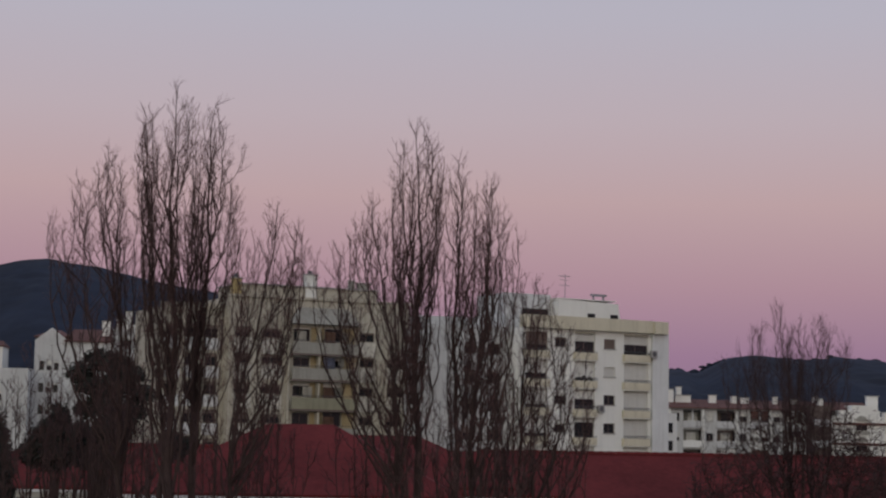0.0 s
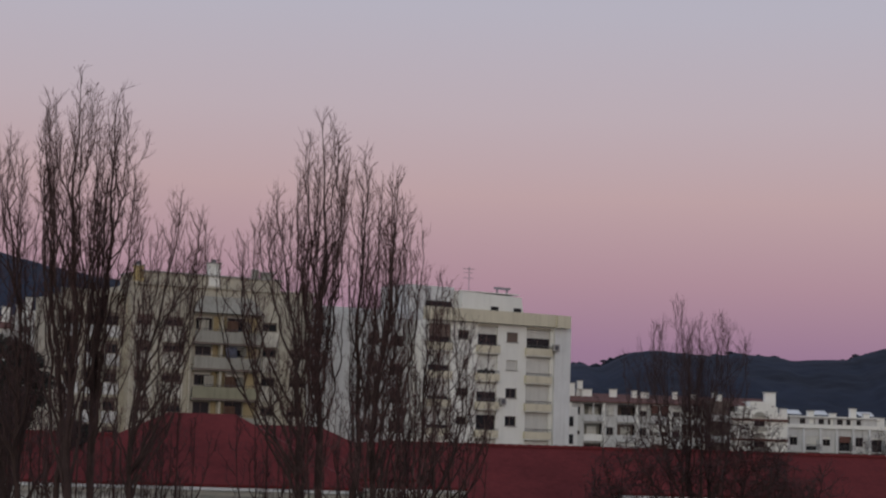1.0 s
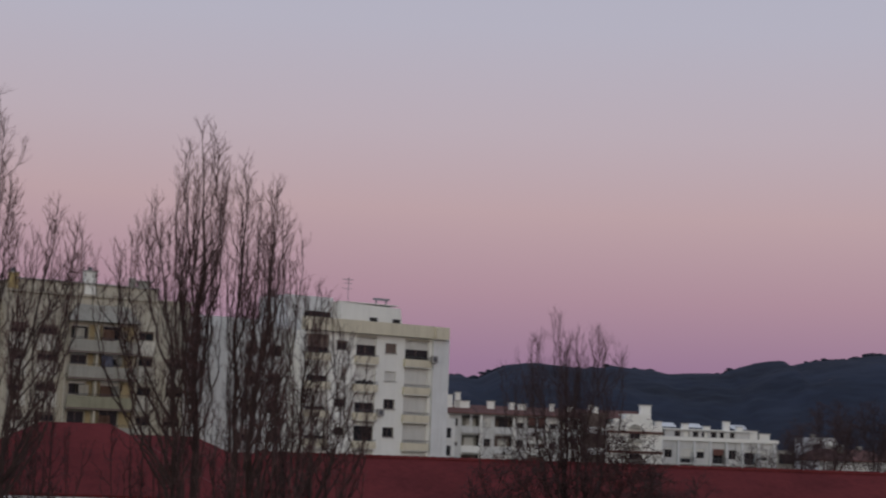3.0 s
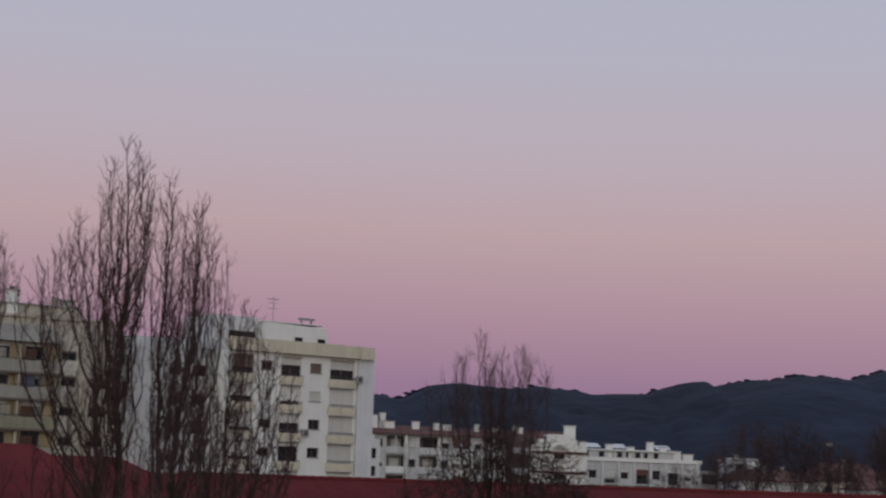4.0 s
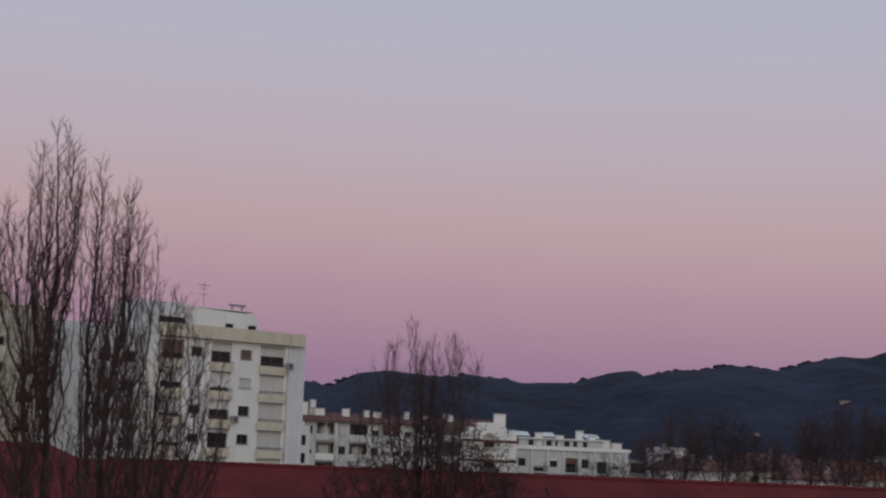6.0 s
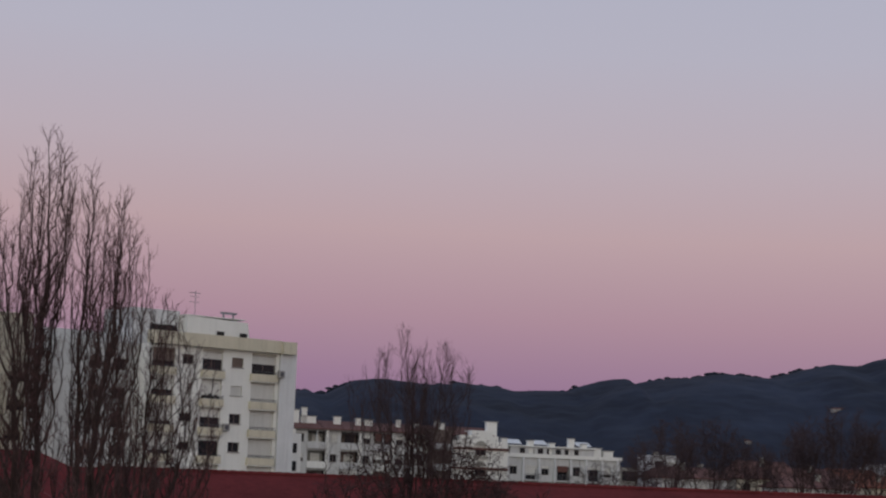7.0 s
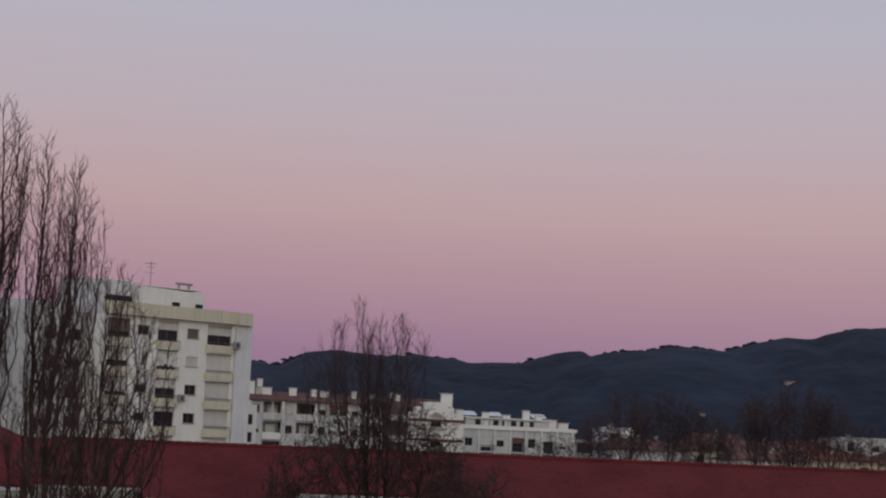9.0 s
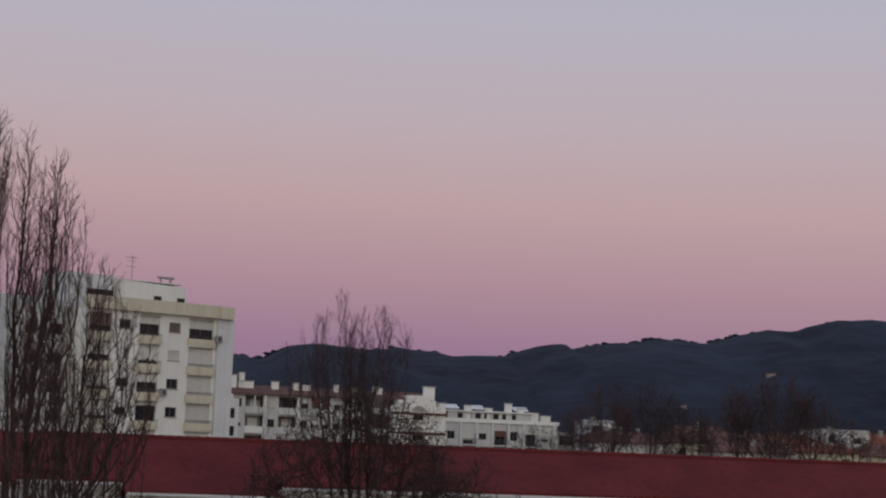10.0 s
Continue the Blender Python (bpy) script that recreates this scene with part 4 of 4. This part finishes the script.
def bare_tree(name, label, base, high, tops, seed, foot=0.24, fork=(6.0, 9.5), reach=1.25, per_m=2.9, bare=0.42, thin=1.0, spread=0.58, lift=0.16, subs=2,
              fan=1.7, twig_mat=None, group="poplars in front of the red roof", deep=1.4, droop=0.0):
    """A bare tree: a trunk, limbs that rise from forks on it to the given tops (x, z), shoots along the limbs and fine twigs along those."""
    rng = random.Random(seed)
    t = root(name, pose(*base), label, "tree", group)
    o = Vector(base)
    trunk = limb(rng, Vector((0, 0, 0)), Vector((high[0] - o.x, rng.uniform(-0.3, 0.3), high[1])), 1.3, 0.012, 26)
    tr = ([], [])
    tube(tr, trunk, foot, 0.011 * thin, 8, 1.25)
    raw("trunk", tr[0], tr[1], BARK, t).data.shade_smooth()
    limbs = [(trunk, 0.42)]
    crown, twigs = ([], []), ([], [])
    for x, z in tops:
        a, _ = along(trunk, rng.uniform(*fork) / high[1])
        p = limb(rng, a, Vector((x - o.x, rng.uniform(-deep, deep), z)), fan * rng.uniform(0.7, 1.35), 0.017)
        r = (0.024 + 0.0050 * (z - a.z)) * thin ** 0.5
        tube(crown, p, r, 0.009 * thin, 6, 1.5)
        limbs.append((p, bare))
        for _ in range(subs):
            s = rng.uniform(0.35, 0.75)
            q, _ = along(p, s)
            end = p[-1] + Vector((rng.uniform(-0.7, 0.7), rng.uniform(-0.8, 0.8), -rng.uniform(0.2, 2.6)))
            if end.z - q.z < 1.5:
                continue
            c = limb(rng, q, end, 1.6, 0.035, 14)
            tube(crown, c, r * 0.62 * (1 - 0.6 * s), 0.009 * thin, 5)
            limbs.append((c, 0.25))
    for p, start in limbs:
        size = (p[-1] - p[0]).length
        count = int(size * (1 - start) * per_m)
        for k in range(count):
            s = start + (0.99 - start) * ((k + rng.random()) / count)
            q, d = along(p, s)
            room = (1 - s) * size
            length = max(0.3, min(reach * rng.uniform(0.25, 1.1) * min(1, 0.4 + (s - start) * 2.5), room * 0.6 + 0.28))
            b = shoot(rng, q, aside(rng, d, rng.uniform(spread * 0.6, spread * 1.9)), length, lift - droop * rng.random(), 0.17, 8)
            tube(crown, b, (0.009 + 0.0075 * length) * thin, 0.007 * thin, 4)
            for _ in range(int(1 + length * (3.5 + 4.0 * s))):
                u, e = along(b, rng.uniform(0.15, 1.0))
                l2 = rng.uniform(0.18, 0.28 * length + 0.30)
                c = shoot(rng, u, aside(rng, e, rng.uniform(0.4, 1.05)), l2, lift * 1.8, 0.19, 4)
                tube(twigs, c, 0.0072 * thin, 0.0042 * thin, 3)
                if l2 > 0.3:
                    u2, e2 = along(c, rng.uniform(0.3, 0.9))
                    tube(twigs, shoot(rng, u2, aside(rng, e2, 0.6), l2 * 0.6, lift, 0.18, 2), 0.007 * thin, 0.004 * thin, 3)
    ob = raw("crown", crown[0], crown[1], BARK, t)
    ob.data.shade_smooth()
    raw("fine_twig", twigs[0], twigs[1], twig_mat or TWIG, ob)["kind"] = "stuff"
    return t


def wide(env, z):
    """Middle and half width of a crown at height z; env lists (height, one side, other side) from the tip down."""
    zs = [e[0] for e in env][::-1]
    more = float(np.interp(z, (11.0, 15.5, 18.0), (1.7, 1.35, 1.10)))
    a = float(np.interp(z, zs, [e[1] for e in env][::-1]))
    b = float(np.interp(z, zs, [e[2] for e in env][::-1]))
    return (a + b) / 2, (b - a) / 2 * more


def poplar(label, base, env, seed, foot=0.16, limbs=16, thin=1.0, steep=0.30, dense=1.0, name="poplar_tree", group="poplars in front of the red roof", twig_mat=None, low=0.80, clear=0.22):
    """A fastigiate bare tree: one stem to the tip, limbs that leave it at sharp angles and climb to the edge of the crown, upright shoots on them, fine twigs on those."""
    rng = random.Random(seed)
    t = root(name, pose(*base), label, "tree", group)
    ox, oy = base[0], base[1]
    tip, foot_z = env[0][0], env[-1][0]
    tx = (env[0][1] + env[0][2]) / 2 - ox
    c0 = wide(env, foot_z)[0] - ox
    stem = []
    ph = [rng.random() * 6.3 for _ in range(4)]
    for i in range(31):
        z = tip * i / 30
        lean = c0 * (z / foot_z) ** 1.5 if z < foot_z else c0 + (tx - c0) * (z - foot_z) / (tip - foot_z)
        sway = 0.09 * min(1, z / 6)
        stem.append(Vector((lean + sway * (math.sin(z * 0.8 + ph[0]) + 0.5 * math.sin(z * 2.1 + ph[1])), sway * (math.sin(z * 0.7 + ph[2]) + 0.5 * math.sin(z * 1.9 + ph[3])), z)))
    tr = ([], [])
    tube(tr, stem, foot * 1.3, 0.008 * thin, 8, 1.15)
    raw("trunk", tr[0], tr[1], BARK, t).data.shade_smooth()
    crown, twigs = ([], []), ([], [])

    def held(p):
        """Whether a point, seen from the trunk's foot, is inside the crown."""
        c, h = wide(env, p.z)
        return p.z < tip + 0.05 and math.hypot(p.x + ox - c, p.y) < h * 1.08 + 0.10

    frame_limbs = [(stem, foot_z * 0.98 / tip, tip)]
    for k in range(limbs):
        ze = foot_z + (tip - foot_z) * (0.22 + 0.74 * ((k + rng.random()) / limbs) ** 0.8)
        c, h = wide(env, ze)
        turn = 2.4 * k + rng.uniform(-0.5, 0.5)
        r = h * rng.uniform(0.78, 1.05) if rng.random() < 0.82 else h * rng.uniform(0.2, 0.6)
        end = Vector((c - ox + r * math.cos(turn), r * math.sin(turn), ze))
        start_z = max(foot_z * low * rng.uniform(0.95, 1.15), ze - max(2.2, r / steep * rng.uniform(1.4, 2.6)) - rng.uniform(0, 3.0))
        a, _ = along(stem, start_z / tip)
        size = (end - a).length
        p = limb(rng, a, end, rng.uniform(1.3, 2.1), 0.011, 16)
        for q in p[1:-1]:
            q += Vector((rng.gauss(0, 0.045), rng.gauss(0, 0.045), 0))
        w = (0.012 + 0.0058 * size) * thin ** 0.5
        tube(crown, p, w, 0.008 * thin, 6, 1.2)
        frame_limbs.append((p, clear, size))
        for _ in range(2 if size > 4 else 1):
            s = rng.uniform(0.25, 0.7)
            q, _ = along(p, s)
            for _ in range(6):
                z2 = min(tip - 0.2, q.z + rng.uniform(0.35, 0.95) * (1 - s) * size + 0.6)
                c2, h2 = wide(env, z2)
                v = turn + rng.uniform(-1.4, 1.4)
                r2 = h2 * rng.uniform(0.55, 1.05)
                e2 = Vector((c2 - ox + r2 * math.cos(v), r2 * math.sin(v), z2))
                if (e2.xy - q.xy).length < 0.75 * (z2 - q.z):
                    break
            else:
                continue
            b = limb(rng, q, e2, rng.uniform(1.1, 1.7), 0.014, 10)
            tube(crown, b, w * (1 - 0.75 * s) * 0.8, 0.007 * thin, 5, 1.1)
            frame_limbs.append((b, 0.1, (e2 - q).length))
    for p, start, size in frame_limbs:
        count = int(size * (1 - start) * 3.7 * dense)
        for k in range(count):
            s = start + (1 - start) * ((k + rng.random()) / max(1, count)) ** 0.75
            q, d = along(p, min(s, 0.995))
            length = rng.uniform(0.3, 1.0) * min(1.0, 0.55 + s)
            way = aside(rng, d, rng.uniform(0.35, 1.0))
            while not held(q + way * length * 0.8) and length > 0.2:
                length *= 0.7
            b = shoot(rng, q, way, length, 0.17, 0.15, 5)
            tube(crown, b, (0.006 + 0.006 * length) * thin, 0.005 * thin, 3)
            for _ in range(int(1.6 + length * (5.0 + 3.0 * s))):
                u, e = along(b, rng.uniform(0.15, 1.0))
                c = shoot(rng, u, aside(rng, e, rng.uniform(0.3, 1.0)), rng.uniform(0.12, 0.38), 0.20, 0.16, 3)
                tube(twigs, c, 0.0052 * thin, 0.0034 * thin, 3)
    ob = raw("crown", crown[0], crown[1], BARK, t)
    ob.data.shade_smooth()
    raw("fine_twig", twigs[0], twigs[1], twig_mat or TWIG, ob)["kind"] = "stuff"
    return t


POP = "tall bare winter poplar with steep upright grey-brown branches"
poplar(POP + ", broad flame-shaped crown", (-9.05, 62, 0), [(22.36, -9.43, -9.18), (21.37, -10.19, -8.58), (20.39, -10.46, -8.41), (19.03, -10.37, -8.29), (17.48, -10.09, -8.32), (15.93, -9.8, -8.54), (13.4, -9.3, -8.75), (9.5, -9.15, -8.85)], 11, 0.17, 22)
poplar("tall bare winter poplar, second stem of a close pair", (-8.5, 63, 0), [(21.97, -8.16, -7.79), (20.99, -8.64, -7.35), (20.0, -8.7, -6.85), (18.61, -8.55, -6.8), (17.23, -8.5, -6.95), (15.65, -8.6, -7.5), (13.2, -8.6, -8.18), (9.5, -8.65, -8.3)], 21, 0.16, 20)
poplar("bare winter poplar with a slim pointed side crown", (-9.5, 63.5, 0), [(21.25, -10.7, -10.34), (20.43, -11.02, -9.84), (19.03, -10.78, -9.59), (17.25, -10.32, -9.43), (14.0, -9.9, -9.4), (10.0, -9.7, -9.4)], 23, 0.12, 10)
poplar("bare winter poplar leaning outwards, with spreading branch tips", (-10.96, 64, 0), [(20.46, -12.11, -11.75), (19.68, -12.67, -11.18), (18.67, -13.19, -10.85), (17.47, -13.78, -10.7), (16.77, -13.71, -10.68), (15.88, -12.9, -10.74), (14.0, -12.0, -10.7), (10.5, -11.3, -10.75)], 12, 0.14, 20, steep=0.42)
poplar("smaller bare poplar beside the tall pair", (-7.2, 61, 0), [(18.09, -5.65, -5.35), (17.61, -6.11, -4.82), (16.85, -6.5, -4.77), (15.9, -6.63, -4.85), (14.76, -6.75, -5.2), (12.9, -7.3, -5.4), (10.0, -7.5, -6.2)], 13, 0.13, 18, steep=0.36)
poplar("low spreading bare poplar with forked limbs", (-1.15, 62.6, 0), [(18.58, -2.54, -2.29), (17.67, -3.1, -1.55), (17.08, -3.7, -1.4), (16.3, -4.15, -1.3), (15.34, -4.1, -1.2), (13.2, -2.6, -1.1), (10.0, -1.6, -1.1)], 17, 0.13, 20, steep=0.50)
poplar(POP + ", narrow pointed crown", (-0.8, 64, 0), [(21.58, -1.04, -0.76), (20.89, -1.59, -0.35), (20.08, -1.83, -0.1), (19.08, -1.73, -0.02), (17.88, -1.58, -0.09), (16.28, -1.37, -0.22), (14.0, -1.1, -0.45), (10.0, -0.95, -0.65)], 14, 0.17, 22)
poplar("slender bare poplar with a dense pointed top", (0.47, 64.6, 0), [(20.37, 0.4, 0.69), (19.6, 0.08, 1.18), (18.59, 0.05, 1.3), (17.17, 0.12, 1.32), (15.57, 0.25, 1.15), (13.4, 0.35, 0.85), (9.5, 0.4, 0.65)], 15, 0.15, 16)
poplar("bare poplar with a rounded upright crown", (1.0, 63.4, 0), [(19.34, 1.53, 1.97), (18.45, 1.17, 2.36), (17.46, 1.09, 2.59), (16.27, 1.07, 2.58), (15.09, 1.03, 2.31), (13.0, 0.9, 1.7), (9.5, 0.95, 1.25)], 16, 0.14, 18)
poplar("short bushy bare poplar with many stems", (2.4, 65, 0), [(16.09, 3.11, 3.4), (15.44, 2.46, 3.87), (14.44, 1.97, 4.18), (13.24, 1.79, 4.39), (12.04, 1.77, 4.56), (10.4, 1.75, 4.4), (8.0, 2.0, 3.4)], 18, 0.11, 22, steep=0.45)
BY = "trees by the roof"
poplar("bare reddish tree with a thin pointed twiggy crown", (15.6, 80, 0), [(16.73, 14.67, 14.96), (16.03, 14.07, 15.38), (15.17, 13.73, 15.6), (14.18, 13.45, 15.7), (12.71, 13.65, 15.86), (10.5, 14.4, 15.98), (8.0, 15.0, 15.8)], 19, 0.09, 15, 0.72, dense=1.9, low=0.95, clear=0.5, name="bare_tree", group=BY, twig_mat=TWIG_RED)
poplar("bare reddish tree with a faint upright crown", (16.1, 80.5, 0), [(16.13, 16.4, 16.75), (15.49, 16.1, 17.46), (14.62, 16.04, 17.68), (13.25, 15.72, 17.57), (11.5, 15.71, 16.82), (8.0, 15.9, 16.4)], 25, 0.08, 12, 0.72, dense=1.9, low=0.95, clear=0.5, name="bare_tree", group=BY, twig_mat=TWIG_RED)
poplar("bare tree with a low spreading twiggy side", (15.0, 79, 0), [(14.78, 12.63, 13.02), (14.1, 12.27, 13.73), (12.89, 11.9, 14.33), (11.69, 12.0, 15.06), (10.0, 12.6, 15.3), (7.0, 14.2, 15.2)], 26, 0.08, 9, 0.72, 0.6, dense=0.9, name="bare_tree", group=BY, twig_mat=TWIG_RED)
bare_tree("bare_tree", "low wide bare tree with drooping twiggy branches", (15.6, 78, 0), (15.4, 12.4),
          [(12.2, 11.0), (13.4, 12.0), (17.6, 12.0), (19.0, 10.8), (20.2, 9.6), (11.2, 9.6), (14.6, 12.4), (16.4, 12.3), (20.6, 8.6), (10.8, 8.4), (18.4, 11.6), (12.8, 9.4), (18.0, 9.6), (19.6, 8.2)], 20, 0.20,
          fork=(3.5, 7.0), fan=1.3, reach=1.5, spread=0.9, lift=0.02, bare=0.12, per_m=9.0, subs=3, thin=1.25, twig_mat=TWIG_RED, group="trees by the roof", deep=2.2, droop=0.12)
bare_tree("bare_shrub", "bare twiggy shrub before the white wall", (23.0, 84, 0), (22.6, 8.6), [(22.0, 8.3), (23.4, 8.5), (23.9, 8.0), (21.4, 7.8)], 22, 0.08, fork=(2, 5), reach=1.2, spread=0.6, twig_mat=TWIG_RED, group="trees by the roof")
for k, (x, y, z, w) in enumerate(((51.2, 150, 16.4, 3.2), (56.0, 154, 16.6, 3.4), (47.0, 146, 13.8, 2.6), (60.8, 156, 14.6, 2.8), (44.0, 150, 12.2, 1.9), (70.6, 160, 18.6, 3.7), (66.0, 158, 16.4, 3.0), (75.6, 163, 16.6, 3.2), (82.0, 167, 14.6, 2.8), (89.5, 166, 13.8, 2.6))):
    bare_tree("bare_tree", "dark bare tree with a broad soft twiggy crown", (x, y, 0), (x + 0.3, z),
              [(x + d * w, z - 0.2 - d * d * 1.7) for d in (-0.15, 0.3, -0.4, 0.6, -0.7, 0.85, -0.95, 1.1, -1.2, 1.3, -1.45, 1.5)] + [(x + d * w, z - 2.0 - d * d * 1.5) for d in (-0.5, 0.1, 0.7, -1.3, 1.35)],
              30 + k, 0.24, fork=(6.0, 10), fan=0.8, reach=1.5, spread=1.0, lift=0.06, thin=1.1, per_m=6.5, subs=2, bare=0.42,
              twig_mat=FAR_TWIG, group="bare trees behind the red roof", deep=2.5)


# ---------------------------------------------------------------- evergreens
def evergreen(label, base, lobes, seed, count=2600, size=0.15):
    """A trunk and a crown of many small leaf clumps, denser inside uneven lobes (x, y, z, rx, rz)."""
    rng = random.Random(seed)
    t = root("evergreen_tree", pose(*base), label, "tree", "evergreens")
    o = Vector(base)
    tr = ([], [])
    high = max(l[2] for l in lobes)
    tube(tr, [Vector((0, 0, 0)), Vector((0.1, 0, high * 0.35)), Vector((0, 0.1, high * 0.7)), Vector((0.05, 0, high * 0.95))], 0.24, 0.04, 8)
    for l in lobes:
        tube(tr, [Vector((0, 0, high * 0.36)), (Vector(l[:3]) - o) * 0.6 + Vector((0, 0, high * 0.2)), Vector(l[:3]) - o], 0.10, 0.02, 5)
    raw("trunk", tr[0], tr[1], BARK, t)
    verts, faces = [], []
    total = sum(l[3] ** 2 * l[4] for l in lobes)
    for x, y, z, rx, rz in lobes:
        for _ in range(int(1.8 * count * rx * rx * rz / total)):
            d = Vector((rng.gauss(0, 1), rng.gauss(0, 1), rng.gauss(0, 1))).normalized() * rng.random() ** 0.45 * rng.uniform(0.8, 1.12)
            p = Vector((x, y, z)) - o + Vector((d.x * rx, d.y * rx, d.z * rz))
            for _ in range(4):
                q = p + Vector((rng.gauss(0, 0.12), rng.gauss(0, 0.12), rng.gauss(0, 0.12)))
                u = Vector((rng.gauss(0, 1), rng.gauss(0, 1), rng.gauss(0, 1))).normalized()
                w = u.orthogonal().normalized() * size * 0.35
                u *= size * rng.uniform(0.6, 1.2)
                i = len(verts)
                verts += [q - u, q + w, q + u, q - w]
                faces.append((i, i + 1, i + 2, i + 3))
    raw("crown", verts, faces, LEAF, t)
    return t


evergreen("dark leafy evergreen tree with a rounded uneven crown", (-13.8, 76, 0), [(-14.9, 76, 13.0, 0.5, 0.35), (-14.2, 76, 13.5, 0.5, 0.4), (-13.5, 76, 13.4, 0.5, 0.35), (-12.8, 76, 12.9, 0.5, 0.35), (-14.4, 76, 12.5, 0.55, 0.4), (-13.4, 76, 12.5, 0.7, 0.5), (-12.3, 76, 12.2, 0.5, 0.35), (-13.8, 76, 11.7, 0.7, 0.45), (-12.7, 76, 11.4, 0.6, 0.4), (-14.6, 76, 11.5, 0.4, 0.3), (-13.4, 76, 10.7, 0.8, 0.5)], 51, 1300)
evergreen("dark evergreen shrub tree beside the roof", (-16.2, 78, 0), [(-16.1, 78, 11.2, 0.4, 0.5), (-16.4, 78, 10.6, 0.55, 0.5), (-16.9, 78, 10.2, 0.5, 0.5), (-15.9, 78, 10.5, 0.5, 0.6), (-17.1, 78, 9.6, 0.6, 0.5), (-16.2, 78, 9.6, 0.8, 0.6)], 52, 900)
evergreen("dark conifer with a pointed top", (-18.9, 80, 0), [(-19.15, 80, 10.9, 0.2, 0.4), (-19.15, 80, 10.3, 0.35, 0.4), (-19.2, 80, 9.6, 0.55, 0.5), (-19.2, 80, 8.8, 0.7, 0.6), (-19.2, 80, 7.8, 0.8, 0.7)], 53, 1500)
evergreen("green bushy evergreen low between the stems", (-15.0, 80, 0), [(-15.5, 80, 10.5, 0.6, 0.45), (-14.9, 80, 10.3, 0.6, 0.45), (-15.2, 80, 9.6, 0.8, 0.5), (-11.4, 80, 10.0, 0.6, 0.5)], 54, 800)
# undergrowth of bare saplings round the poplars
for k, (x, y, z, w) in enumerate(((-18.6, 76, 11.8, 1.3), (-17.4, 74, 12.6, 1.4), (-16.2, 73, 13.8, 1.5), (-15.2, 72, 13.4, 1.5), (-14.2, 72, 14.4, 1.5), (-13.4, 71, 13.6, 1.4), (-12.4, 70, 13.8, 1.4), (-11.6, 70, 12.8, 1.3), (-10.2, 68, 11.6, 1.2), (-7.2, 69, 11.0, 1.2), (-1.8, 68, 11.4, 1.1), (0.4, 69, 11.6, 1.2), (2.6, 70, 11.2, 1.2), (-2.6, 66, 12.6, 1.3), (-0.6, 61, 13.0, 1.2), (0.9, 62, 13.4, 1.2), (1.8, 60, 12.8, 1.2), (3.2, 63, 12.2, 1.3), (3.9, 66, 11.6, 1.3), (-8.4, 60, 12.6, 1.2), (4.6, 71, 10.0, 1.1), (1.5, 67, 14.4, 1.3), (-10.6, 66, 13.2, 1.2), (-12.0, 64, 12.6, 1.3), (-7.0, 66, 13.2, 1.2), (-5.7, 65, 12.0, 1.1), (-8.2, 68, 12.4, 1.2), (13.0, 79, 10.4, 1.4), (18.0, 79, 10.6, 1.5), (16.6, 77, 10.2, 1.6), (19.6, 82, 10.2, 1.3), (11.4, 82, 9.6, 1.2))):
    bare_tree("sapling", "thin bare sapling in the undergrowth", (x, y, 0), (x, z), [(x + d * w, z - 0.5 - abs(d) * 1.6) for d in (-0.4, 0.5, -0.9, 1.0)], 70 + k, 0.08, fork=(2.5, z * 0.6), reach=1.1, spread=0.6,
              subs=1, bare=0.2, twig_mat=TWIG_RED if k % 2 else None, group="saplings under the poplars", deep=1.0)
